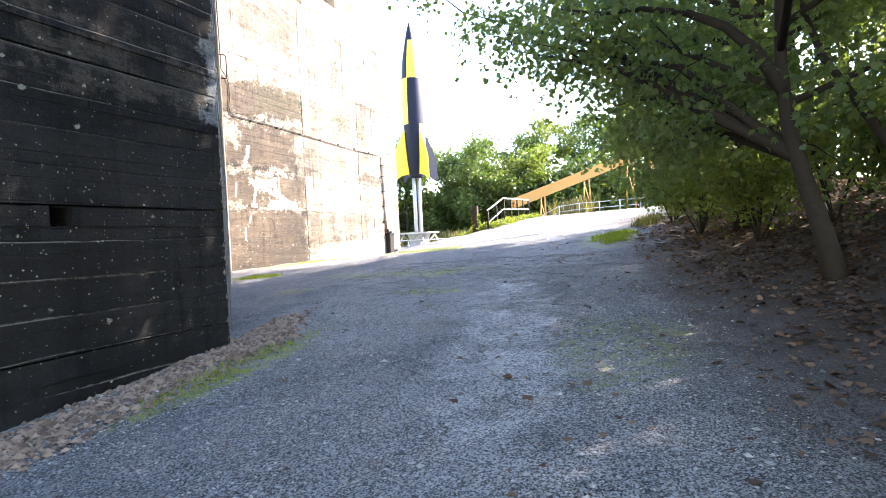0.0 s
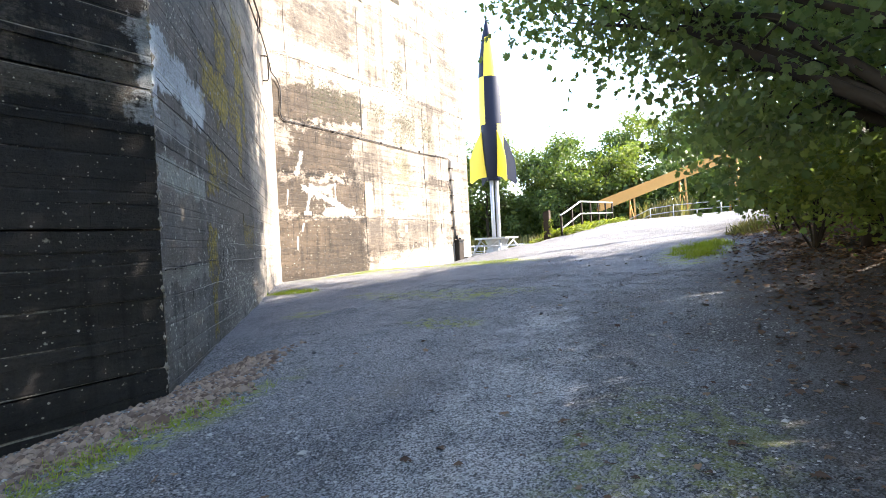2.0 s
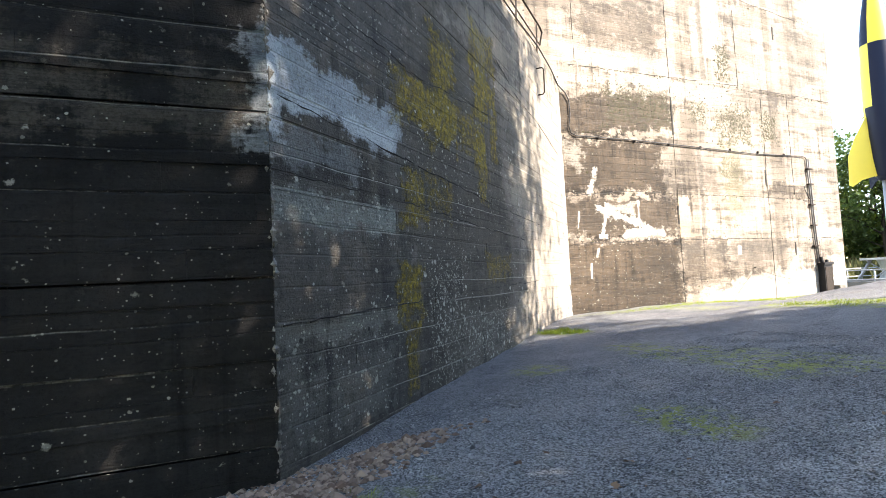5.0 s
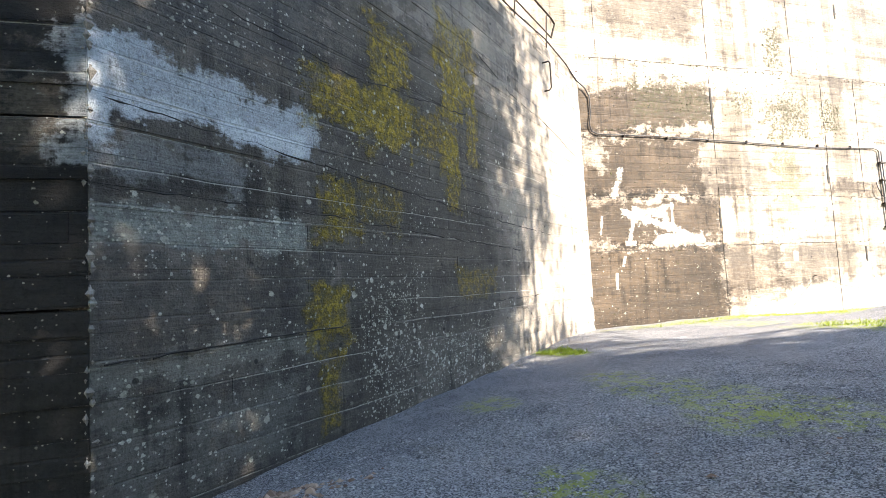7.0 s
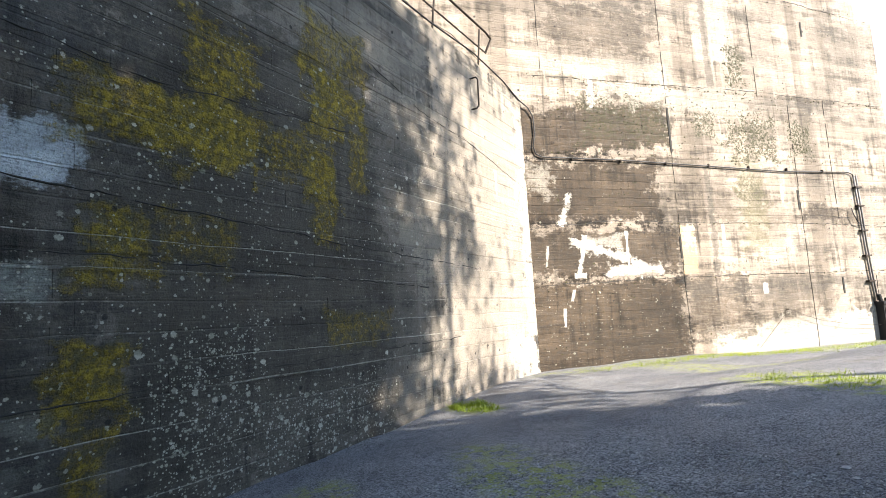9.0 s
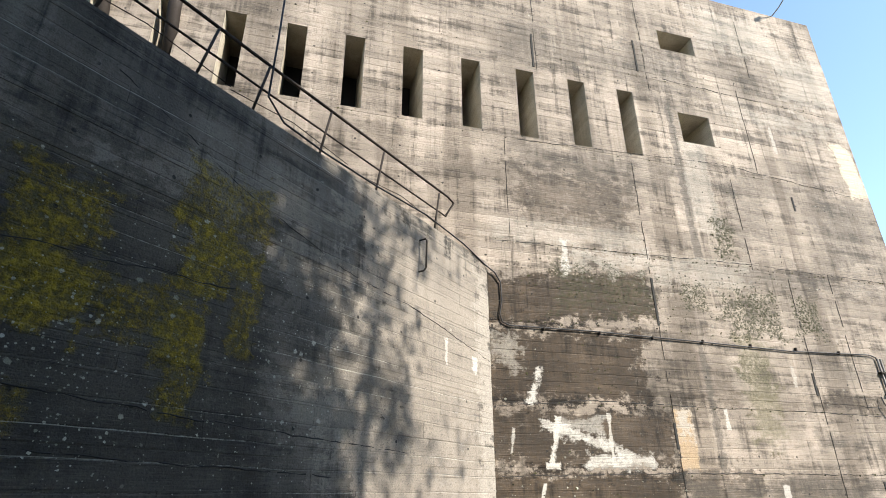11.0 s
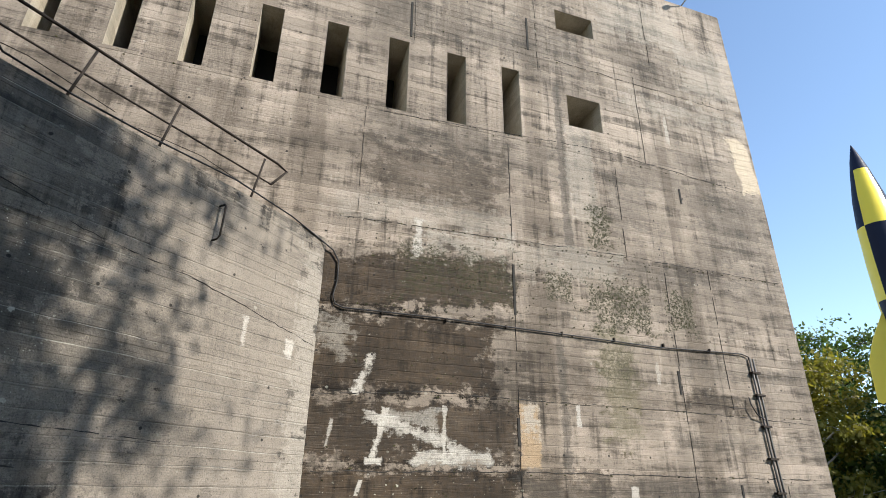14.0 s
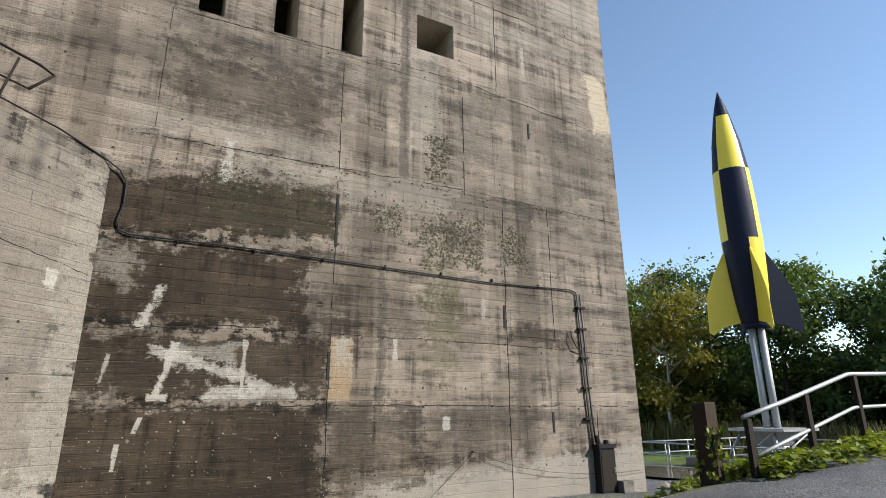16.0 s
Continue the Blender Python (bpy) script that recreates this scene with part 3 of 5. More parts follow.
# ---- ground ----
def axis(cuts):
    out = []
    for a, b, step in cuts:
        out += list(np.arange(a, b, step))
    return out + [cuts[-1][1]]


gx = axis([(-900, -120, 130), (-120, -30, 10), (-30, -16, 2), (-16, 8, 0.3), (8, 30, 2), (30, 120, 10), (120, 900, 130)])
gy = axis([(-600, -100, 125), (-100, -10, 10), (-10, 34, 0.3), (34, 60, 1.5), (60, 160, 10), (160, 1400, 155)])
gm = Mesh()
for yy in gy:
    for xx in gx:
        rough_z = 0.03 * noise.noise(Vector((xx * 0.9, yy * 0.9, 0))) + 0.012 * noise.noise(Vector((xx * 3, yy * 3, 4)))
        gm.v.append((xx, yy, ground_z(xx, yy) + rough_z))
w = len(gx)
gm.f = [(j * w + i, j * w + i + 1, (j + 1) * w + i + 1, (j + 1) * w + i) for j in range(len(gy) - 1) for i in range(w - 1)]
gm.k = [0] * len(gm.f)
tagged(gm.make("ground", M_GROUND, smooth=True), "grey gravel path with moss and dirt rising past the bunker", "ground", kind="structure")

# ---- bunker walls ----
A, INNER, C_END = (-4.352, 5.50), (-12.83, 15.24), 28.98
WING = math.hypot(INNER[0] - A[0], INNER[1] - A[1])
M_WALL = pose(-12.83, 0, 0, 0, 0, 90)
M_WING = Matrix.Translation((A[0], A[1], 0)) @ Matrix.Rotation(math.atan2(INNER[1] - A[1], INNER[0] - A[0]), 4, "Z")
SLOTS = [(y - 1.69 * i, y + 0.56 - 1.69 * i) for y, i in zip((19.78,) * 5, range(5))] + [(11.42 - 1.55 * i, 11.94 - 1.55 * i) for i in range(9)]
OPEN = [(a, b, 12.31, 14.68) for a, b in SLOTS] + [(21.92, 23.08, 13.13, 14.24), (21.77, 23.17, 16.84, 17.66)]


def board_face(mesh, x0, x1, z0, z1, holes, rng, lifts, depth=0.006, row=0.23, k=0, taper=None):
    """Formwork imprints: rows of long boards, each a little proud of or behind the next."""
    z = z0
    while z < z1 - 0.02:
        cuts = [h for o in holes for h in (o[2], o[3])] + list(lifts) + [z1]
        nz = min([z + row] + [c for c in cuts if c > z + 0.015])
        x = x0 - rng.uniform(0, 3)
        while x < x1:
            nx = x + rng.uniform(2.2, 4.6)
            spans = [(max(x, x0), min(nx, x1))]
            for o in holes:
                if o[2] < (z + nz) / 2 < o[3]:
                    spans = [s for a, b in spans for s in ((a, min(b, o[0])), (max(a, o[1]), b)) if s[1] - s[0] > 0.01]
            gap = 0.014 if any(abs(nz - l) < 1e-6 for l in lifts) else 0.0005
            d = rng.uniform(0.002, depth)
            for a, b in spans:
                if b - a > 0.01:
                    e = 0.002
                    za, zb = z + 0.0005, nz - gap
                    p = [(a + e, -d, za + e), (b - e, -d, za + e), (b - e, -d, zb - e), (a + e, -d, zb - e)]
                    q = [(a, 0.002, za), (b, 0.002, za), (b, 0.002, zb), (a, 0.002, zb)]
                    mesh.face(p, k)
                    for i in range(4):
                        mesh.face([q[i], q[(i + 1) % 4], p[(i + 1) % 4], p[i]], k)
            x = nx
        z = nz


def bunker_wall():
    rng = random.Random(4)
    q = Mesh()
    x0, x1, z0, z1, deep = -14.0, C_END, 0.2, 19.85, 9.0
    xs = sorted({x0, x1, *[v for o in OPEN for v in o[:2]]})
    zs = sorted({z0, z1, *[v for o in OPEN for v in o[2:]]})
    for i in range(len(xs) - 1):
        for j in range(len(zs) - 1):
            cx, cz = (xs[i] + xs[i + 1]) / 2, (zs[j] + zs[j + 1]) / 2
            if not any(o[0] < cx < o[1] and o[2] < cz < o[3] for o in OPEN):
                q.face([(xs[i], 0, zs[j]), (xs[i + 1], 0, zs[j]), (xs[i + 1], 0, zs[j + 1]), (xs[i], 0, zs[j + 1])])
    for a, b, c, d in OPEN:
        dp = 1.7
        q.face([(a, 0, c), (a, 0, d), (a, dp, d), (a, dp, c)], 2)
        q.face([(b, 0, c), (b, dp, c), (b, dp, d), (b, 0, d)], 2)
        q.face([(a, 0, c), (a, dp, c), (b, dp, c), (b, 0, c)], 2)
        q.face([(a, 0, d), (b, 0, d), (b, dp, d), (a, dp, d)], 2)
        # Near-black back face stands in for the opening's unlit depth.
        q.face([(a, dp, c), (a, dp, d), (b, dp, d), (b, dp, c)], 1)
    q.face([(x1, 0, z0), (x1, deep, z0), (x1, deep, z1), (x1, 0, z1)])
    q.face([(x0, 0, z0), (x0, 0, z1), (x0, deep, z1), (x0, deep, z0)])
    q.face([(x0, 0, z1), (x1, 0, z1), (x1, deep, z1), (x0, deep, z1)])
    q.face([(x0, deep, z0), (x0, deep, z1), (x1, deep, z1), (x1, deep, z0)])
    board_face(q, x0, x1 - 0.02, z0, z1, OPEN, rng, (3.55, 5.08, 6.95, 9.05, 12.2, 15.4, 18.1))
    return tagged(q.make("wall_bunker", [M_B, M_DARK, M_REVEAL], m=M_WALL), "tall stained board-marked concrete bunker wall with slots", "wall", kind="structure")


def wing_wall():
    rng = random.Random(7)
    q = Mesh()
    top = 8.36
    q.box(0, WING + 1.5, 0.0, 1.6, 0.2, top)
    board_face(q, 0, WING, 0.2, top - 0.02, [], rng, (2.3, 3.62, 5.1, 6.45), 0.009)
    return tagged(q.make("wall_wing", [M_A2], m=M_WING), "dark mossy splayed concrete wing wall with board marks, sunlit end painted paler", "wall", kind="structure")


def corner_wall():
    rng = random.Random(9)
    q = Mesh()
    niche = (1.87, 2.07, 2.52, 2.70)
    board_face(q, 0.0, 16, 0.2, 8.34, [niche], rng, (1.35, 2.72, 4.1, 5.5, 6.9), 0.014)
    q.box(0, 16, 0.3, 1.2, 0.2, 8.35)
    a, b, c, d = niche
    q.face([(a, 0, c), (a, 0, d), (a, 0.3, d), (a, 0.3, c)])
    q.face([(b, 0, c), (b, 0.3, c), (b, 0.3, d), (b, 0, d)])
    q.face([(a, 0, c), (a, 0.3, c), (b, 0.3, c), (b, 0, c)])
    q.face([(a, 0, d), (b, 0, d), (b, 0.3, d), (a, 0.3, d)])
    m = Matrix.Translation((A[0], A[1], 0)) @ pose(0, 0, 0, 0, 0, -92.0) @ Matrix.Diagonal((1, 1, 1, 1))
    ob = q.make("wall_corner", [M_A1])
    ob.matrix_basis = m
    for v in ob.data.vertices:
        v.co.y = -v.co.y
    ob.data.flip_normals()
    return tagged(ob, "weathered concrete bunker wall end, shade put into its almost black colour", "wall", kind="structure")


bunker_wall()
wing_wall()
corner_wall()


def wing_point(a, z, out=0.0):
    """A point on the wing wall: a metres along it, z up, out in front."""
    return M_WING @ Vector((a, -out, z))


# ---- fixtures on the bunker ----
def wall_cable():
    t = thing("wall_cable", "black cable clipped along the concrete wall", "cable")
    pts = [wing_point(6.25, 12.6, -0.2), wing_point(6.2, 10.2, -0.15), wing_point(6.1, 8.8, -0.05), wing_point(6.4, 8.46, 0.02), wing_point(7.3, 8.40, 0.03), wing_point(8.6, 8.42, 0.03), wing_point(10.3, 8.52, 0.03), wing_point(11.8, 8.42, 0.03), (-12.72, 15.15, 8.25), (-12.76, 15.42, 8.08), (-12.78, 15.56, 7.85), (-12.78, 15.57, 7.4),
           (-12.78, 15.50, 7.05), (-12.78, 15.56, 6.86), (-12.78, 15.75, 6.79), (-12.78, 17.9, 6.80), (-12.78, 20.8, 6.74), (-12.78, 23.9, 6.66), (-12.78, 26.7, 6.72), (-12.78, 26.92, 6.66), (-12.78, 26.98, 6.4)]
    bar("cable", pts, 0.017, M_BLACK, t)
    for a in range(7):
        q = Mesh()
        y = 16.6 + a * 1.5
        q.box(-12.83, -12.755, y, y + 0.03, 6.735 - 0.01 * a, 6.82 - 0.01 * a)
        q.make("clip", M_RUST, t)


def conduit():
    t = thing("conduit", "pair of weathered conduit pipes down the wall", "pipe")
    for o in (0.0, 0.11):
        bar("pipe", [(-12.77, 26.95 + o, 6.62), (-12.77, 26.99 + o, 5.2), (-12.77, 27.0 + o, 4.4), (-12.77, 27.06 + o, 3.4), (-12.77, 27.12 + o, 2.6)], 0.028, M_PIPE, t)
    for z in (3.2, 4.0, 4.8, 5.6, 6.2):
        q = Mesh()
        q.box(-12.83, -12.71, 26.90, 27.18, z, z + 0.05)
        q.make("bracket", M_RUST, t)
    bar("loose_wire", [(-12.75, 27.0, 5.0), (-12.7, 26.75, 5.1), (-12.7, 26.6, 5.35), (-12.75, 26.62, 5.55)], 0.015, M_BLACK, t)


def junction_box():
    t = thing("junction_box", "black metal cable box at the foot of the wall", "cable box")
    zb = ground_z(-12.6, 27.4) - 0.1
    q = Mesh()
    q.box(-12.83, -12.58, 27.16, 27.68, zb, 2.54)
    q.box(-12.83, -12.54, 27.12, 27.72, 2.48, 2.58)
    q.make("body", M_BLACK, t)
    q = Mesh()
    q.tube([(-12.68, 27.25, 2.5), (-12.7, 27.2, 2.8)], 0.06, 8)
    q.tube([(-12.68, 27.5, 2.5), (-12.68, 27.5, 2.68)], 0.07, 8)
    q.make("cable_entry", M_BLACK, t)
    q = Mesh()
    q.box(-12.58, -12.565, 27.20, 27.64, zb + 0.15, 2.4)
    door = q.make("door", M_RUST, t)
    bar("handle", [(-12.565, 27.6, 2.0), (-12.545, 27.6, 2.0), (-12.545, 27.6, 1.85), (-12.565, 27.6, 1.85)], 0.01, M_STEEL, door)


def wall_railing():
    t = thing("iron_railing", "thin rusty iron railing along the wing wall top", "railing")
    top, mid = 9.42, 8.92
    o = -0.12
    bar("top_rail", [wing_point(0.5, top, o), wing_point(6, top + 0.02, o), wing_point(11.35, top + 0.08, o), wing_point(11.62, top + 0.02, o), wing_point(11.25, 8.95, o)], 0.026, M_RUST, t)
    bar("middle_rail", [wing_point(0.5, mid, o), wing_point(6, mid, o), wing_point(11.25, 8.95, o)], 0.018, M_RUST, t)
    for a in (0.9, 2.3, 3.7, 5.05, 6.0, 7.4, 8.9, 10.9):
        bar("post", [wing_point(a - 0.12, 8.3, o), wing_point(a + 0.1, top, o)], 0.022, M_RUST, t)
    for a in (4.2, 6.7, 9.6):
        bar("wire", [wing_point(a - 1.2, 8.55, o), wing_point(a, 8.7, o), wing_point(a + 1.3, 8.6, o)], 0.007, M_RUST, t)


def iron_loop():
    t = thing("iron_loop", "bent rusty iron rung set in the concrete", "rung")
    bar("rung", [wing_point(10.08, 7.86, -0.02), wing_point(10.08, 7.86, 0.15), wing_point(10.07, 7.80, 0.19), wing_point(10.05, 7.22, 0.19), wing_point(10.03, 7.16, 0.15), wing_point(10.03, 7.16, 0.03)], 0.018, M_RUST, t)


def slit(name, y0, z0, z1):
    q = Mesh()
    q.box(-12.84, -12.81, y0 - 0.03, y0 + 0.03, z0, z1)
    tagged(q.make(name, M_DARK), "narrow dark expansion slit in the concrete", "slit", "slits in the bunker wall")


def roof_lamp():
    t = thing("roof_lamp", "small lamp on a thin arm at the roof edge", "lamp")
    bar("arm", [(-13.1, 27.3, 19.8), (-12.5, 27.35, 20.0), (-11.9, 27.4, 19.45 + 0.9)], 0.025, M_GREYMETAL, t)
    head = bar("lamp_head", [(-11.95, 27.4, 20.32), (-11.65, 27.42, 20.42)], 0.09, M_STEEL, t)
    bar("lens", [(-11.8, 27.41, 20.29), (-11.78, 27.41, 20.26)], 0.06, M_GREYMETAL, head)


def steel_posts():
    for y in (6.95, 5.4):
        t = thing("rusty_steel_beam", "rusty steel beam end leaning from a slot", "beam", "rusty beams in the slots")
        bar("beam", [(-13.4, y + 0.2, 12.35), (-12.6, y + 0.25, 14.2), (-12.55, y + 0.25, 14.6)], 0.16, M_RUST, t, n=10)


wall_cable()
conduit()
junction_box()
wall_railing()
iron_loop()
for y0, z0, z1 in ((19.89, 7.1, 8.4), (24.49, 5.5, 6.1), (19.86, 4.1, 4.7), (25.9, 2.9, 3.4), (17.0, 14.9, 16.2), (20.7, 15.6, 16.9), (25.6, 11.2, 11.7)):
    slit("expansion_slit", y0, z0, z1)
roof_lamp()
steel_posts()


def wall_rope():
    t = thing("rope", "thin slack wire strung along the wall foot", "wire")
    x = -12.74
    bar("wire", [(x, 22.17, 1.5), (x, 23.43, 2.52), (x + 0.02, 24.0, 2.32), (x + 0.04, 24.6, 2.14), (x + 0.05, 25.7, 1.96), (x + 0.05, 26.8, 1.87), (x + 0.04, 28.0, 1.84), (x, 29.0, 1.87)], 0.005, M_RUST, t, n=6)
    bar("hook", [(-12.84, 23.43, 2.53), (x, 23.43, 2.52)], 0.014, M_RUST, t, n=6)


def foot_block():
    q = Mesh()
    g = ground_z(-12.4, 27.9)
    q.box(-12.70, -12.35, 27.70, 28.05, g - 0.15, g + 0.30)
    q.v = [(a + (0.03 if c > g else 0) * (1 if a < -12.5 else -1), b, c) for a, b, c in q.v]
    tagged(q.make("concrete_block", M_TOP), "small pale concrete block beside the cable box", "block")


def pond():
    q = Mesh()
    z = max(ground_z(a, b) for a in (-20.5, -14.6) for b in (33.0, 37.5)) + 0.03
    n = 28
    q.face([(-17.2 + math.cos(2 * math.pi * i / n) * 2.7 * (1 + 0.08 * math.sin(3 * i)), 35.0 + math.sin(2 * math.pi * i / n) * 2.0, z) for i in range(n)])
    tagged(q.make("water", M_POND), "still brown pond water beside the lawn", "pond", kind="structure")


wall_rope()
foot_block()
pond()


def dark_bracket():
    t = thing("wall_bracket", "dark rusty plate fixed at the bunker corner", "bracket")
    q = Mesh()
    q.box(-13.4, -13.1, 28.9, 29.12, 7.0, 8.1)
    q.make("plate", M_RUST, t)


dark_bracket()


# ---- rocket ----
RX, RY = -16.67, 40.94
view = Vector((RX + 0.8, RY - 16.3, 0)).normalized()
right, toward = Vector((view.y, -view.x, 0)), -view


def around(angle, r, z):
    a = radians(angle)
    return Vector((RX, RY, z)) + (toward * math.cos(a) + right * math.sin(a)) * r


def rocket():
    t = thing("rocket", "tall yellow and black chequered rocket on a steel column", "rocket", at=(RX, RY, 0))
    inv = Matrix.Translation((-RX, -RY, 0))
    prof = [(7.25, 0.62), (8.2, 0.74), (9.6, 0.84), (11.15, 0.90), (11.2, 0.90), (13.0, 0.885), (14.75, 0.82), (16.3, 0.66), (17.8, 0.40), (18.4, 0.27), (18.9, 0.14), (19.33, 0.015)]
    seg = 32
    bands = ((0, 3, 0), (3, 6, 1), (6, 8, 0), (8, 11, 2))
    for lo, hi, phase in bands:
        for quarter in range(4):
            q = Mesh()
            for i in range(lo, hi):
                for j in range(seg // 4):
                    a0 = (-70 if lo == 0 else -37) + quarter * 90 + j * 90 / (seg // 4)
                    a1 = a0 + 90 / (seg // 4)
                    (z0, r0), (z1, r1) = prof[i], prof[i + 1]
                    q.face([inv @ around(a0, r0, z0), inv @ around(a1, r0, z0), inv @ around(a1, r1, z1), inv @ around(a0, r1, z1)])
            yellow = phase != 2 and quarter % 2 == (0 if lo == 6 else 1)
            q.make("nose_panel" if phase == 2 else "hull_panel", M_YELLOW if yellow else M_NAVY, t, "yellow painted panel" if yellow else "black painted panel", True, weld=True)
    for ang, mat in ((20, M_YELLOW), (110, M_NAVY), (-160, M_NAVY), (-70, M_YELLOW)):
        q = Mesh()
        shape = [(0.55, 11.0), (0.95, 10.6), (1.55, 9.5), (1.95, 8.5), (2.02, 6.85), (1.85, 6.75), (1.35, 7.1), (0.5, 7.3)]
        n = len(shape)
        ring = []
        for sgn in (-1, 1):
            for r, z in shape:
                th = 0.07 * max(0.25, 1 - r / 2.4)
                a = radians(ang)
                side = toward * (-math.sin(a)) + right * math.cos(a)
                ring.append(inv @ (around(ang, r, z) + side * th * sgn))
        q.v = [tuple(p) for p in ring]
        q.f = [tuple(range(n - 1, -1, -1)), tuple(range(n, 2 * n))] + [(i, (i + 1) % n, n + (i + 1) % n, n + i) for i in range(n)]
        q.k = [0] * len(q.f)
        q.make("fin", mat, t, "yellow tail fin" if mat is M_YELLOW else "black tail fin")
    q = Mesh()
    q.tube([(0, 0, 7.3), (0, 0, 7.0)], [0.6, 0.45], 20)
    q.make("nozzle", M_NAVY, t, smooth=True)
    for sx in (-0.19, 0.19):
        p = right * sx
        q = Mesh()
        q.tube([(p.x, p.y, 1.5), (p.x, p.y, 7.2)], 0.155, 14)
        q.make("column", M_STEEL, t, "bright steel support column", True)


rocket()
BASE_Z = ground_z(RX, RY)


def rocket_base():
    t = thing("launch_pedestal", "grey steel launch pedestal on a concrete slab", "pedestal", at=(RX, RY, 0))
    q = Mesh()
    q.box(-2.6, 2.6, -2.6, 2.6, BASE_Z - 0.4, BASE_Z + 0.35)
    q.make("slab", M_TOP, t, "pale concrete slab")
    q = Mesh()
    q.tube([(0, 0, BASE_Z + 0.3), (0, 0, BASE_Z + 0.9), (0, 0, BASE_Z + 1.5)], [0.95, 0.7, 0.95], 12)
    q.make("cone", M_GREYMETAL, t, smooth=False)
    q = Mesh()
    q.box(-1.25, 1.25, -1.25, 1.25, BASE_Z + 1.5, BASE_Z + 1.62)
    q.make("ring_plate", M_GREYMETAL, t)
    for a in range(4):
        c, sn = math.cos(a * math.pi / 2 + 0.6), math.sin(a * math.pi / 2 + 0.6)
        bar("leg", [(c * 1.2, sn * 1.2, BASE_Z + 1.5), (c * 1.9, sn * 1.9, BASE_Z + 0.3)], 0.07, M_STEEL, t)
        bar("brace", [(c * 1.2, sn * 1.2, BASE_Z + 0.4), (-sn * 1.4, c * 1.4, BASE_Z + 1.5)], 0.04, M_STEEL, t)


def low_fence():
    t = thing("low_fence", "low grey tube fence round the rocket base", "fence", at=(RX, RY, 0))
    r, h = 3.9, 1.0
    cs = [(-r, -r), (r, -r), (r, r), (-r, r)]
    for i in range(4):
        (ax, ay), (bx, by) = cs[i], cs[(i + 1) % 4]
        for z in (0.5, h):
            bar("rail", [(ax, ay, BASE_Z + z), (bx, by, BASE_Z + z)], 0.035, M_GREYMETAL, t)
        for k in range(5):
            f = k / 5
            x, y = ax + (bx - ax) * f, ay + (by - ay) * f
            bar("post", [(x, y, BASE_Z - 0.3), (x, y, BASE_Z + h)], 0.035, M_GREYMETAL, t)


rocket_base()
low_fence()


# ---- ramp railings, posts, stones ----
def ramp_railing(x, y0, y1, posts, label):
    t = thing("ramp_railing", label, "railing", "railings of the ramp")
    ys = np.linspace(y0, y1, posts)

    def top(y):
        return ground_z(x, y0) + 0.85 + 0.68 * min(max(y - y0, 0.0), 2.85) / 2.85 + 0.03 * max(y - y0 - 2.85, 0.0)

    bar("handrail", [(x, y, top(y)) for y in (y0 - 0.1, y0 + 0.9, y0 + 1.9, y0 + 2.8, y0 + 2.9, y0 + 4.5, y1)], 0.036, M_STEEL, t)
    bar("lower_rail", [(x, y, top(y) - 0.55) for y in (y0 + 0.1, y0 + 0.9, y0 + 1.9, y0 + 2.8, y0 + 2.9, y0 + 4.5, y1)], 0.03, M_STEEL, t)
    for y in ys:
        q = Mesh()
        q.box(x - 0.035, x + 0.035, y - 0.05, y + 0.05, ground_z(x, y) - 0.3, top(y) - 0.02)
        p = q.make("post", M_RUST, t)
        q = Mesh()
        g = ground_z(x, y)
        q.box(x - 0.09, x + 0.09, y - 0.09, y + 0.09, g - 0.05, g + 0.03)
        q.make("foot_plate", M_GREYMETAL, p)


ramp_railing(-6.2, 24.15, 33.2, 7, "galvanised ramp railing with dark posts beside ivy")


def timber_post():
    t = thing("timber_post", "weathered dark timber post overgrown with ivy", "post")
    q = Mesh()
    zb = ground_z(-6.7, 23.9) - 0.6
    q.box(-6.83, -6.60, 23.78, 24.02, zb, 3.50)
    q.v = [(x + 0.02 * noise.noise(Vector((x * 5, y * 5, z * 3))), y, z + (0.04 if x > -6.7 and z > 3 else 0)) for x, y, z in q.v]
    q.make("post", M_WOOD, t)
    return t


post = timber_post()


def leaf_shape(kind):
    if kind == "maple":
        return [(0, 0), (0.30, 0.12), (0.52, 0.42), (0.27, 0.46), (0.30, 0.78), (0.10, 0.68), (0, 1.0), (-0.10, 0.68), (-0.30, 0.78), (-0.27, 0.46), (-0.52, 0.42), (-0.30, 0.12)]
    if kind == "blade":
        return [(-0.06, 0), (0.06, 0), (0.035, 0.6), (0, 1)]
    return [(0, 0), (0.26, 0.35), (0.2, 0.7), (0, 1), (-0.2, 0.7), (-0.26, 0.35)]


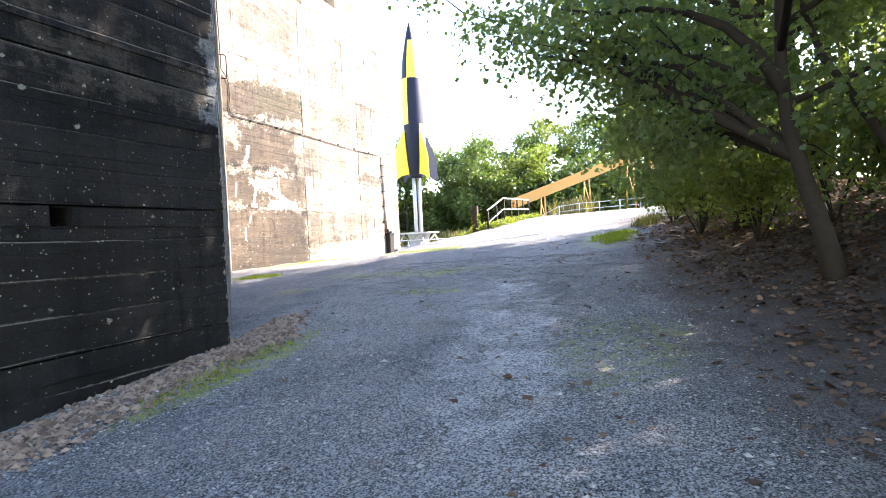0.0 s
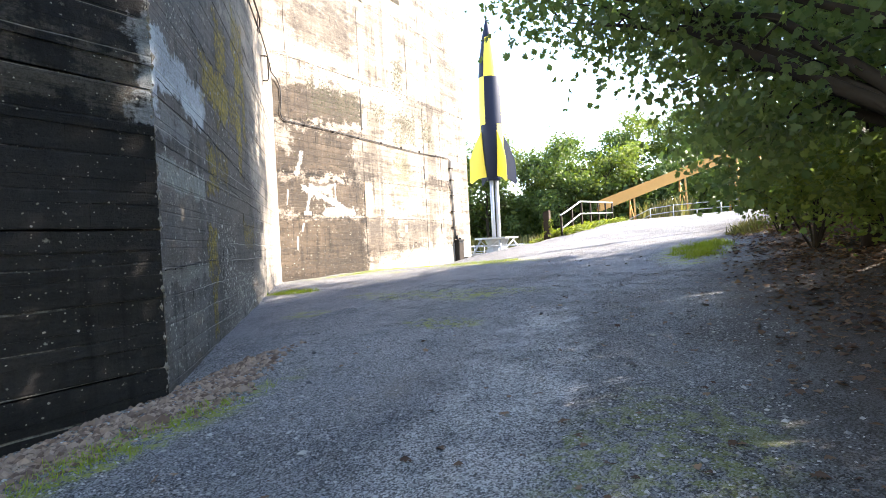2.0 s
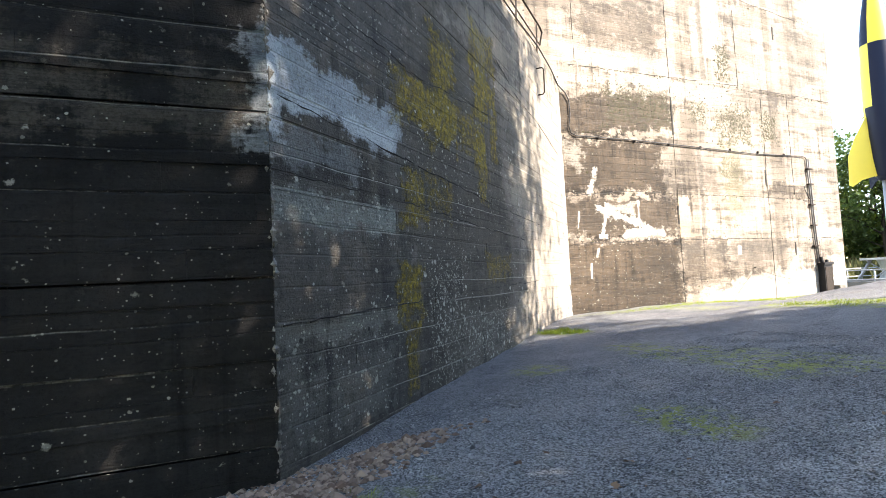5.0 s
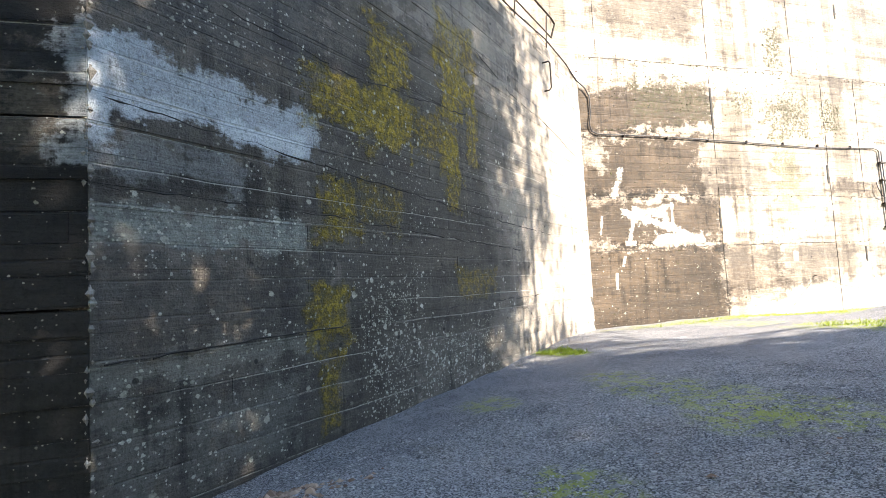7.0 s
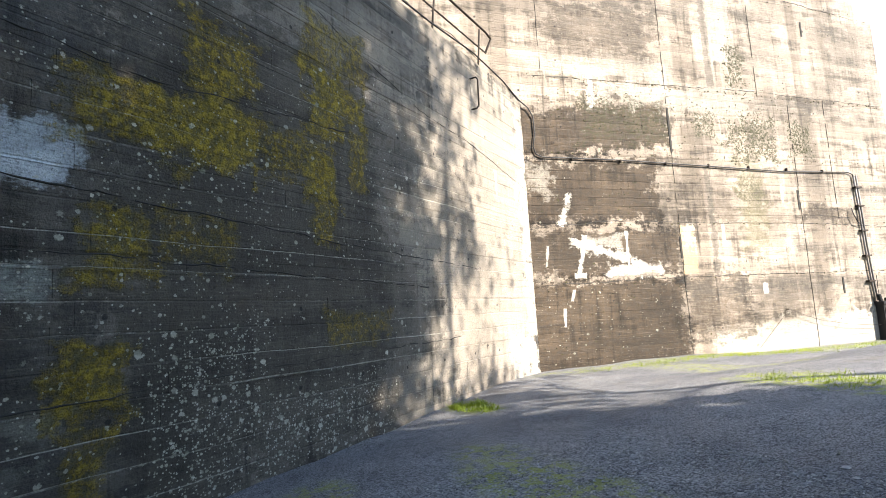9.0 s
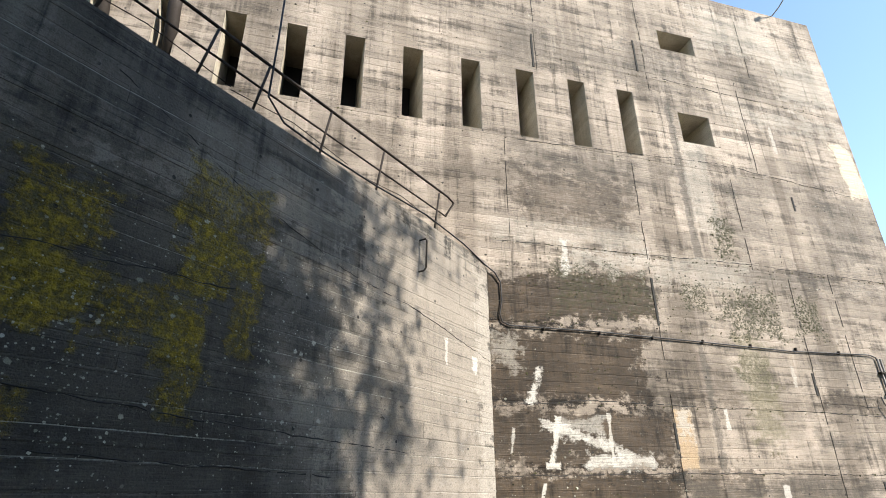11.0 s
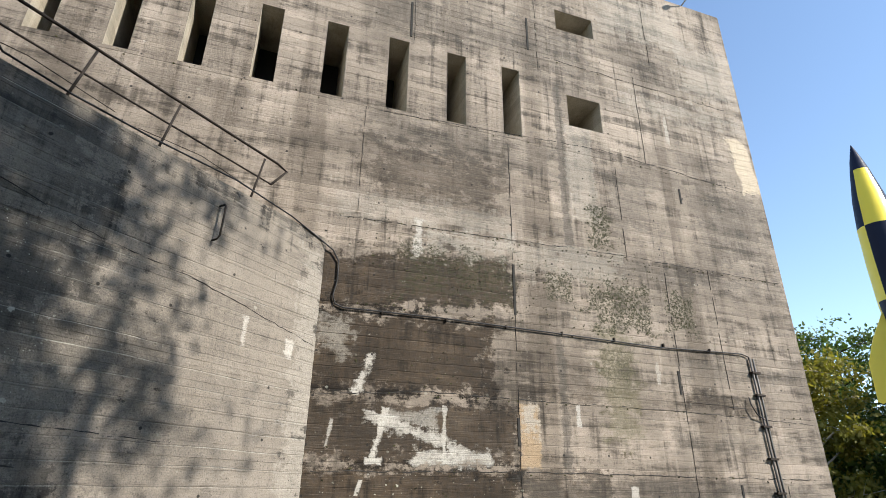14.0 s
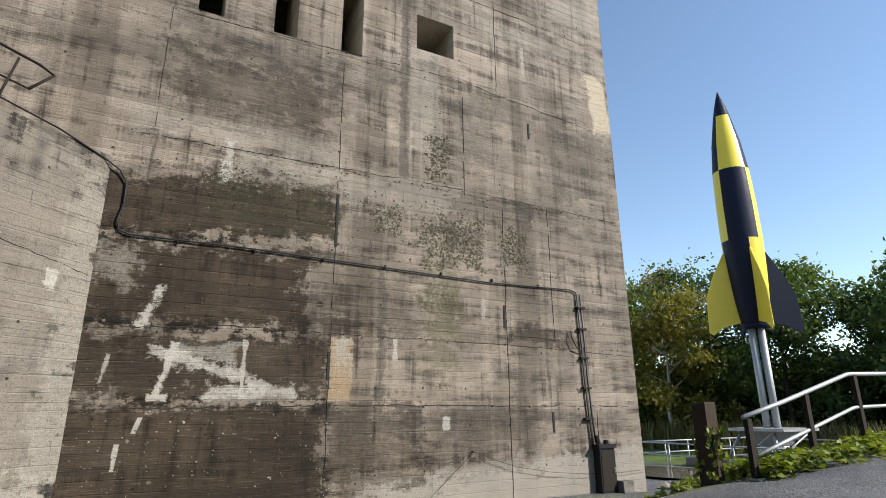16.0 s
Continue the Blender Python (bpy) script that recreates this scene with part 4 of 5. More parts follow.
def leaves(name, centres, sizes, mat, rng, kind="oval", parent=None, label="", upright=0.0, flat=0.0):
    """Many single leaves in one mesh. upright and flat lean them towards standing or lying."""
    shape = np.array(leaf_shape(kind))
    n, k = len(centres), len(shape)
    a = rng.normal(size=(n, 3))
    a[:, 2] = a[:, 2] * (1 - flat) - 0.25 * (1 - flat)
    if upright:
        a = a * (1 - upright) + np.array((0, 0, 1.0)) * upright * 1.6
    a /= np.linalg.norm(a, axis=1)[:, None]
    b = np.cross(a, np.cross(a, rng.normal(size=(n, 3))) if not flat else np.tile((0, 0, 1.0), (n, 1)) + rng.normal(size=(n, 3)) * 0.25)
    b /= np.linalg.norm(b, axis=1)[:, None] + 1e-9
    c = np.cross(a, b)
    pts = centres[:, None, :] + sizes[:, None, None] * (b[:, None, :] * shape[None, :, :1] + a[:, None, :] * shape[None, :, 1:] + c[:, None, :] * (np.abs(shape[None, :, :1]) * 0.35))
    me = bpy.data.meshes.new(name)
    me.vertices.add(n * k)
    me.vertices.foreach_set("co", pts.reshape(-1).astype(np.float32))
    me.loops.add(n * k)
    me.loops.foreach_set("vertex_index", np.arange(n * k, dtype=np.int32))
    me.polygons.add(n)
    me.polygons.foreach_set("loop_start", np.arange(0, n * k, k, dtype=np.int32))
    me.materials.append(mat)
    me.update(calc_edges=True)
    me.validate()
    ob = new(name, me)
    if parent is not None:
        ob.parent = parent
    if label:
        tagged(ob, label)
    return ob


def tree(name, label, x, y, height, spread, seed, bark, leafmat, count, size, kind="oval", low=0.3, lean=(0, 0), group="", limbs=9, radius=0.16, reach=None, cluster=0.55, stem=None, boughs=()):
    """A tapered trunk, limbs with twigs, and a crown of separate leaves gathered round the twigs."""
    rng, nr = random.Random(seed), np.random.default_rng(seed)
    zb = ground_z(x, y)
    t = thing(name, label, "tree", group, at=(x, y, zb))
    q = Mesh()
    trunk = []
    for i in range(9):
        f = i / 8
        trunk.append(Vector((lean[0] * f * f + 0.18 * rng.uniform(-1, 1) * f * 2, lean[1] * f * f + 0.18 * rng.uniform(-1, 1) * f * 2, -0.25 + f * height * 0.9)))
    if stem:
        base = Vector((x, y, zb))
        path = [Vector(p) - base for p in stem]
        for i in range(9):
            f = i / 8 * (len(path) - 1)
            j = min(int(f), len(path) - 2)
            trunk[i] = path[j].lerp(path[j + 1], f - j)
    q.tube(trunk, [radius * (1.35 if i == 0 else 1.05 - 0.115 * i) for i in range(9)], 9)
    tips = []
    for course in boughs:
        run = [Vector(p) - Vector((x, y, zb)) for p in course]
        q.tube(run, [radius * (0.72 - 0.6 * i / (len(run) - 1)) for i in range(len(run))], 8)
        tips += run[3:] + [p.lerp(run[-1], 0.5) + Vector((0, 0, 0.2)) for p in run[3:]]
    aims = list(reach or [])
    for i in range(limbs + len(aims)):
        f = low + (0.95 - low) * (i + rng.random() * 0.6) / max(limbs, 1) if i < limbs else 0.30
        f = min(f, 0.97)
        s = trunk[int(f * 8)].lerp(trunk[min(int(f * 8) + 1, 8)], f * 8 % 1)
        if i < limbs:
            ang = i * 2.4 + rng.uniform(-0.5, 0.5)
            L = spread * (1.0 - 0.55 * abs(f - 0.5)) * rng.uniform(0.7, 1.1)
            e = s + Vector((math.cos(ang) * L, math.sin(ang) * L, L * rng.uniform(0.15, 0.6)))
        else:
            e = Vector(aims[i - limbs]) - Vector((x, y, zb))
        midp = s.lerp(e, 0.5) + Vector((rng.uniform(-0.3, 0.3), rng.uniform(-0.3, 0.3), 0.3))
        big = 1.5 if i >= limbs else 1.0
        q.tube([s, midp, e], [radius * 0.42 * big, radius * 0.27 * big, radius * 0.08], 6)
        for k in range(6):
            g = 0.35 + 0.65 * k / 5
            p = s.lerp(midp, g * 2) if g < 0.5 else midp.lerp(e, g * 2 - 1)
            w2 = p + Vector((rng.uniform(-1, 1), rng.uniform(-1, 1), rng.uniform(-0.5, 0.8))) * spread * 0.26
            q.tube([p, p.lerp(w2, 0.5) + Vector((0, 0, 0.08)), w2], [radius * 0.14, radius * 0.09, radius * 0.03], 5, cap=False)
            tips += [p.lerp(w2, 0.6), w2, w2 + Vector((rng.uniform(-1, 1), rng.uniform(-1, 1), rng.uniform(-0.6, 0.5))) * spread * 0.14]
    tips += [trunk[8] + Vector((0, 0, height * 0.06)), trunk[7]]
    q.make("trunk", bark, t, smooth=True)
    tp = np.array([tuple(p) for p in tips])
    c = tp[nr.integers(0, len(tp), count)] + nr.normal(size=(count, 3)) * spread * 0.16 * cluster * np.array((1, 1, 0.7))
    leaves("crown", c, size * nr.uniform(0.6, 1.25, count), leafmat, nr, kind, t)
    return t


# ---- the row of trees beside the path ----
G1 = "trees shading the path"
tree("maple_tree", "forked maple with low leafy limbs over the path", 2.53, 7.23, 13.5, 3.6, 11, M_BARK, M_MAPLE, 19000, 0.10, "maple", 0.40, (0.8, 0.3), G1, 12, 0.11,
     [(1.0, 9.6, 3.6), (1.7, 9.4, 3.3), (-2.9, 11.2, 6.9), (-1.6, 10.2, 5.6), (-0.6, 9.2, 5.2), (-2.0, 12.4, 7.4), (0.2, 10.5, 4.6), (-0.4, 12.5, 6.2)],
     stem=[(2.56, 7.23, 1.2), (2.38, 7.23, 2.1), (2.22, 7.23, 2.7), (2.08, 7.24, 3.3), (2.03, 7.26, 4.0), (2.06, 7.32, 5.0), (2.0, 7.5, 7.5), (2.2, 7.9, 10.5), (2.3, 8.2, 13.0)],
     boughs=[[(2.05, 7.25, 3.7), (1.8, 7.3, 4.2), (1.5, 7.35, 4.55), (1.1, 7.4, 4.8), (0.6, 7.5, 4.98), (0.1, 7.7, 5.08), (-0.5, 8.1, 5.4)], [(3.5, 7.6, 1.9), (3.2, 7.6, 2.9), (2.9, 7.6, 3.45), (2.5, 7.6, 4.15), (2.3, 7.65, 4.9), (2.1, 7.9, 6.4)]])
tree("maple_tree", "slim dark maple leaning among shrubs", 3.3, 6.1, 13.0, 3.2, 12, M_BARK, M_MAPLE, 12000, 0.105, "maple", 0.34, (1.2, -0.4), G1, 10, 0.14, [(0.8, 8.0, 6.3), (1.2, 6.2, 6.0)])
tree("maple_tree", "tall maple on the leafy bank", 2.3, 12.2, 15.0, 3.6, 13, M_BARK, M_MAPLE, 22000, 0.125, "maple", 0.24, (0.4, 0.5), G1, 12, 0.16, [(-0.6, 13.8, 5.6), (0.3, 14.6, 4.2), (0.7, 12.2, 3.6), (0.9, 13.6, 3.0), (1.4, 11.0, 3.4)])
tree("maple_tree", "tall maple on the leafy bank", 3.4, 16.5, 19.0, 3.6, 14, M_BARK, M_MAPLE, 20000, 0.19, "maple", 0.2, (0.4, 0.3), G1, 12, 0.16)
tree("maple_tree", "dense maple at the end of the row", 4.6, 19.3, 20.0, 3.2, 15, M_BARK, M_MAPLE, 13000, 0.2, "maple", 0.18, (0.2, 0.2), G1, 10, 0.15)
# Two more maples, added to extend the shade up the wing wall.
for x, y, h, sd_ in ((5.2, 18.0, 22.0, 17), (4.0, 20.4, 20.5, 18)):
    tree("maple_tree", "tall dense maple added near the row's end to shade the wing", x, y, h, 3.2, sd_, M_BARK, M_MAPLE, 9500, 0.22, "maple", 0.3, (0, 0), G1, 14, 0.15)
# Unseen sparse maple, added to dapple the edge of that shadow.
tree("maple_tree", "thin open maple added past the row's end to dapple the wing", 2.6, 22.6, 18.5, 3.4, 19, M_BARK, M_MAPLE, 1500, 0.2, "maple", 0.4, (0.3, 0.3), G1, 12, 0.13, None, 0.8)
# Another tall maple, added to keep the sun off the wing.
tree("maple_tree", "very tall maple added at the row's end to shade the wing", 6.4, 20.6, 21.0, 3.0, 16, M_BARK, M_MAPLE, 18000, 0.22, "maple", 0.25, (0, 0), G1, 14, 0.17)
# Backdrop trees, with unseen ones among them added to block sun patches.
for i, (x, y, h) in enumerate(((5.6, 9.0, 15), (6.2, 13.5, 18), (7.4, 17.5, 20), (6.0, 4.5, 15), (4.6, 2.0, 14), (5.2, -2.0, 14), (9.0, 11.0, 16), (9.0, 5.0, 15), (9.0, 0.0, 15), (8.6, 20.6, 16), (3.6, -5.5, 13), (7.3, 10.2, 15), (8.2, 13.0, 17), (7.6, 14.8, 19), (6.8, 6.8, 14), (12.5, 12.5, 18))):
    tree("woodland_tree", "tall broadleaf tree behind the bank, for backdrop and added shade", x, y, h, 3.8, 40 + i, M_BARK, M_BUSH, 6500, 0.22, "oval", 0.18, (0, 0), "trees behind the bank", 11, 0.16)


def shrub(x, y, h, seed, n=2600, name="shrub", label="dark leafy shrub on the bank", mat=None, size=0.10):
    rng, nr = random.Random(seed), np.random.default_rng(seed)
    zb = ground_z(x, y)
    t = thing(name, label, "shrub", "shrubs on the bank", at=(x, y, zb))
    tips = []
    for i in range(9):
        q = Mesh()
        a = rng.uniform(0, 6.28)
        e = Vector((math.cos(a) * h * rng.uniform(0.15, 0.6), math.sin(a) * h * rng.uniform(0.15, 0.6), h * rng.uniform(0.5, 1.0)))
        m1 = e * 0.5 + Vector((0, 0, h * 0.12))
        q.tube([(0, 0, -0.1), m1, e], [0.022, 0.014, 0.004], 5, cap=False)
        q.make("stem", M_BARK, t, smooth=True)
        tips += [m1, m1.lerp(e, 0.5), e, e * 0.8]
    tp = np.array([tuple(p) for p in tips])
    c = tp[nr.integers(0, len(tp), n)] + nr.normal(size=(n, 3)) * h * 0.14
    c[:, 2] = np.maximum(c[:, 2], 0.02)
    leaves("foliage", c, size * nr.uniform(0.6, 1.3, n), mat or M_BUSH, nr, "oval", t)


for i, (x, y, h) in enumerate(((4.3, 7.0, 2.0), (4.4, 9.0, 2.4), (3.3, 10.3, 2.2), (2.9, 13.8, 2.2), (2.0, 15.4, 1.9), (1.9, 17.6, 2.2), (2.6, 19.6, 2.4), (4.2, 11.8, 2.8), (5.0, 5.2, 2.4), (4.9, 3.3, 2.2), (5.5, 14.8, 3.0), (5.6, 10.6, 3.0), (6.6, 7.6, 3.2), (6.8, 4.0, 3.2), (4.3, 21.6, 2.4), (7.6, 12.2, 3.4), (1.6, 13.2, 1.7), (2.3, 10.6, 1.6), (1.2, 16.6, 1.3), (3.6, 8.4, 1.8), (4.2, 5.9, 1.7), (5.8, 6.0, 3.4), (6.4, 9.6, 3.6), (8.2, 8.6, 4.2), (8.4, 5.2, 4.2), (6.2, 2.2, 3.4), (7.0, 15.2, 4.0), (4.6, 17.8, 3.4))):
    shrub(x, y, h, 70 + i)


# ---- woods in the distance ----
G2 = "woodland behind the rocket"
FAR = [(-34, 47, 15, 0), (-31, 56, 17, 2), (-38, 58, 18, 1), (-29, 49, 12, 1), (-26, 58, 15, 0), (-22, 62, 13, 2), (-18, 60, 12.5, 0), (-14, 64, 15, 2), (-23, 53, 14, 2), (-11, 66, 17, 0), (-7, 70, 16, 2), (-2, 72, 17, 0), (3, 74, 18, 2), (-4, 62, 12, 2), (-12, 56, 11, 0), (8, 70, 17, 0),
       (-43, 50, 17, 0), (-16, 54, 13, 2), (-46, 62, 19, 2), (13, 62, 16, 2), (-36, 50, 13, 3), (-33, 52, 16, 3), (-39, 46, 14, 0)]
for i, (x, y, h, k) in enumerate(FAR):
    mat = (M_FARLEAF, M_FARYEL, M_FARDARK, M_BIRCHLEAF)[k]
    lab = ("green broadleaf tree at the wood's edge", "yellowing tree at the wood's edge", "dark green dense woodland tree", "slender birch with thin yellow leaves")[k]
    tree("birch_tree" if k == 3 else "far_tree", lab, x, y, h * (0.95 if k == 3 else 0.9), 4.2 if k != 3 else 2.4, 100 + i, M_BIRCH if k in (1, 3) else M_BARK, mat, 8000 if k != 3 else 3200, 0.33 if k != 3 else 0.2, "oval", 0.16 if k != 3 else 0.35, (0.5, 0), G2, 12, 0.18 if k != 3 else 0.13, None, 0.75)


def scatter_stuff(name, label, category, n, area, size, mat, kind, seed, upright=0.0, flat=0.0, lift=0.0, keep=None):
    nr = np.random.default_rng(seed)
    pts = []
    while len(pts) < n:
        x, y = nr.uniform(area[0], area[1]), nr.uniform(area[2], area[3])
        if keep is None or nr.random() < keep(x, y):
            pts.append((x, y, ground_z(x, y) + lift * nr.random() + 0.005 + 0.03 * noise.noise(Vector((x * 0.9, y * 0.9, 0))) + 0.012 * noise.noise(Vector((x * 3, y * 3, 4)))))
    ob = leaves(name, np.array(pts), size * nr.uniform(0.5, 1.3, n), mat, nr, kind, upright=upright, flat=flat)
    return tagged(ob, label, category, kind="stuff")


def patchy(cx, cy, rx, ry):
    return lambda x, y: max(0.0, 1 - ((x - cx) / rx) ** 2 - ((y - cy) / ry) ** 2) * (1.0 if noise.noise(Vector((x * 2.2, y * 2.2, 1))) > -0.05 else 0.05)


scatter_stuff("understorey", "dark undergrowth along the wood's edge", "undergrowth", 42000, (-50, 14, 50, 72), 0.6, M_FARDARK, "oval", 201, lift=6.0, keep=lambda x, y: 1.0 if y > 52 - 0.05 * x - 6 * smooth(-25, -40, x) else 0.0)
scatter_stuff("reeds", "tall dry reeds and grass before the wood", "reeds", 9000, (-42, -4, 44, 53), 1.5, M_REED, "blade", 202, upright=0.75, keep=lambda x, y: 1.0 if y > 46 + 3 * noise.noise(Vector((x * 0.2, 0, 0))) else 0.05)
scatter_stuff("leaf_litter", "brown fallen leaves on the bank", "leaves", 24000, (0.2, 6.5, 0.5, 19), 0.085, M_LITTER, "maple", 203, flat=0.85, lift=0.035, keep=lambda x, y: smooth(-0.3, 1.6, x - (1.75 - 0.12 * y)) * (0.5 + 0.5 * (noise.noise(Vector((x, y, 2))) > -0.1)))
scatter_stuff("stray_leaves", "single dry leaves lying on the gravel", "leaves", 420, (-3.6, 2.5, 0.8, 15), 0.085, M_LITTER, "maple", 204, flat=0.9, lift=0.015, keep=lambda x, y: 0.25 + 0.75 * smooth(-3, 1.5, x))
for i, (cx, cy, rx, ry, n, sz) in enumerate(((-0.3, 15.5, 0.7, 1.8, 3000, 0.10), (-9.2, 12.0, 0.9, 0.35, 900, 0.09), (-3.45, 4.6, 0.35, 1.6, 900, 0.06), (-5.5, 15.3, 1.5, 0.6, 1000, 0.06), (-11.6, 21.5, 0.9, 6.5, 2600, 0.07), (0.5, 18.3, 0.5, 1.2, 500, 0.28))):
    scatter_stuff("grass_tuft", "bright low grass in the gravel", "grass", n, (cx - rx, cx + rx, cy - ry, cy + ry), sz, M_GRASS if i < 5 else M_REED, "blade", 210 + i, upright=0.55, keep=patchy(cx, cy, rx, ry))
scatter_stuff("ivy", "yellow-green ivy covering the verge", "ivy", 9000, (-9.4, -5.4, 24.2, 34), 0.13, M_IVY, "maple", 220, flat=0.5, lift=0.28, keep=lambda x, y: (1.0 if -8.8 < x < -5.7 else 0.15) * (1.0 if noise.noise(Vector((x * 1.2, y * 1.2, 3))) > -0.15 else 0.1))
nr = np.random.default_rng(5)
ic = np.stack([nr.choice((-6.84, -6.58), 260) + nr.normal(size=260) * 0.03, nr.uniform(23.73, 24.08, 260), nr.uniform(2.1, 3.2, 260)], 1)
leaves("ivy_leaves", ic, 0.085 * nr.uniform(0.6, 1.2, 260), M_IVY, nr, "maple", post, "green ivy leaves")


def stones(name, label, n, area, size, mat, seed, keep=None):
    """Loose stones, each a small uneven block sunk a little into the ground."""
    nr = np.random.default_rng(seed)
    base = np.array([(-1, -0.2, 0), (1, 0.1, 0), (0.1, -1, 0), (-0.1, 1, 0), (0, 0, 0.8), (0.1, 0, -0.7)])
    faces = np.array([(0, 2, 4), (2, 1, 4), (1, 3, 4), (3, 0, 4), (2, 0, 5), (1, 2, 5), (3, 1, 5), (0, 3, 5)])
    v, f = [], []
    i = 0
    while i < n:
        x, y = nr.uniform(area[0], area[1]), nr.uniform(area[2], area[3])
        if keep is not None and nr.random() > keep(x, y):
            continue
        a, s = nr.uniform(0, 6.28), size * math.exp(nr.normal() * 0.35)
        p = base * (1 + nr.normal(size=(6, 3)) * 0.18) * s * np.array((1, 0.75, 0.6))
        z = ground_z(x, y) + 0.03 * noise.noise(Vector((x * 0.9, y * 0.9, 0))) + 0.012 * noise.noise(Vector((x * 3, y * 3, 4)))
        v += [(x + q[0] * math.cos(a) - q[1] * math.sin(a), y + q[0] * math.sin(a) + q[1] * math.cos(a), z + q[2] + s * 0.12) for q in p]
        f += [tuple(int(k) + 6 * i for k in t) for t in faces]
        i += 1
    me = bpy.data.meshes.new(name)
    me.from_pydata(v, [], f)
    me.materials.append(mat)
    return tagged(new(name, me), label, "stones", kind="stuff")


stones("loose_gravel", "loose grey gravel stones on the path", 60000, (-5.5, 2.6, 0.9, 12.5), 0.009, M_PEBBLE, 301, lambda x, y: 0.04 + 0.96 * smooth(0.5, -0.9, x - (1.75 - 0.12 * y)))
stones("larger_pebbles", "pale pebbles scattered on the gravel", 340, (-4.0, 2.0, 0.9, 13), 0.021, M_PEBBLE, 302)
stones("wall_foot_rubble", "brown broken stones along the wall foot", 5000, (-4.6, -2.8, 0.5, 8.2), 0.029, M_RUBBLE, 303, lambda x, y: max(0, 1 - abs(x - (-3.95 - 0.55 * max(0, y - 5.6))) / 0.6) * smooth(8.2, 6.2, y))
stones("rubble_heap", "broken stones beside the pond edge", 160, (-13.2, -10.2, 29.4, 32.5), 0.16, M_STONE, 304, lambda x, y: 1.0 if abs(y - 31.0 - 0.4 * (x + 11.5)) < 0.5 else 0.0)


def kerb_slab():
    t = thing("concrete_kerb", "pale concrete kerb slab beside the rubble", "kerb")
    q = Mesh()
    z = ground_z(-12.4, 32.2)
    q.box(-13.6, -10.8, 32.0, 32.4, z - 0.2, z + 0.22)
    q.make("slab", M_TOP, t)


kerb_slab()


# ---- old conveyor beyond the crest ----
def conveyor():
    t = thing("conveyor", "faded orange sloping conveyor on thin legs", "conveyor")
    a, b = Vector((-10.0, 45.5, 4.25)), Vector((1.5, 51.0, 8.6))
    d = (b - a).normalized()
    s = Vector((d.y, -d.x, 0)).normalized()
    up = Vector((0, 0, 1))
    for o in (-0.6, 0.6):
        q = Mesh()
        p = [a + s * o, b + s * o]
        q.v = [tuple(p[0] + s * e + up * z) for z in (0, 0.85) for e in (-0.05, 0.05)] + [tuple(p[1] + s * e + up * z) for z in (0, 0.85) for e in (-0.05, 0.05)]
        q.f = [(0, 1, 3, 2), (4, 6, 7, 5), (0, 4, 5, 1), (2, 3, 7, 6), (0, 2, 6, 4), (1, 5, 7, 3)]
        q.k = [0] * 6
        q.make("side_beam", M_ORANGE, t)
    q = Mesh()
    q.v = [tuple(v) for v in (a - s * 0.6 + up * 0.5, a + s * 0.6 + up * 0.5, b + s * 0.6 + up * 0.5, b - s * 0.6 + up * 0.5, a - s * 0.6 + up * 0.44, a + s * 0.6 + up * 0.44, b + s * 0.6 + up * 0.44, b - s * 0.6 + up * 0.44)]
    q.f = [(0, 1, 2, 3), (7, 6, 5, 4), (0, 4, 5, 1), (1, 5, 6, 2), (2, 6, 7, 3), (3, 7, 4, 0)]
    q.k = [0] * 6
    q.make("belt", M_RUST, t)
    for k in range(11):
        p = a.lerp(b, (k + 0.5) / 11)
        bar("stiffener", [p - s * 0.68, p - s * 0.68 + up * 0.85], 0.05, M_ORANGE, t, n=6)
    for f in (0.2, 0.5, 0.8, 0.97):
        p = a.lerp(b, f)
        for o in (-0.6, 0.6):
            g = p + s * o * 1.5
            bar("leg", [p + s * o, (g.x, g.y, ground_z(g.x, g.y) - 0.2)], 0.07, M_ORANGE, t)
        bar("brace", [p - s * 0.6 - up * 0.3, p + s * 0.9 - up * (p.z - ground_z(p.x, p.y)) * 0.8], 0.04, M_ORANGE, t)
    q = Mesh()
    g = ground_z(-11.0, 45)
    q.v = [(-11.8, 44.4, g - 0.2), (-9.9, 44.9, g - 0.2), (-9.9, 46.1, g - 0.2), (-11.8, 45.8, g - 0.2), (-11.6, 44.5, g + 1.9), (-9.9, 44.9, g + 1.2), (-9.9, 46.1, g + 1.2), (-11.6, 45.7, g + 1.9)]
    q.f = [(3, 2, 1, 0), (4, 5, 6, 7), (0, 1, 5, 4), (1, 2, 6, 5), (2, 3, 7, 6), (3, 0, 4, 7)]
    q.k = [0] * 6
    q.make("hopper", M_GREYMETAL, t, "dark grey feed hopper")


conveyor()


def yard_fence():
    t = thing("yard_fence", "light rail fence by the conveyor", "fence")
    ys = [(-9 + 1.5 * i, 43.5 + 0.3 * i) for i in range(10)]
    for x, y in ys:
        bar("post", [(x, y, ground_z(x, y) - 0.2), (x, y, ground_z(x, y) + 1.0)], 0.04, M_GREYMETAL, t)
    for h in (0.5, 0.95):
        bar("rail", [(x, y, ground_z(x, y) + h) for x, y in ys], 0.03, M_GREYMETAL, t)


yard_fence()


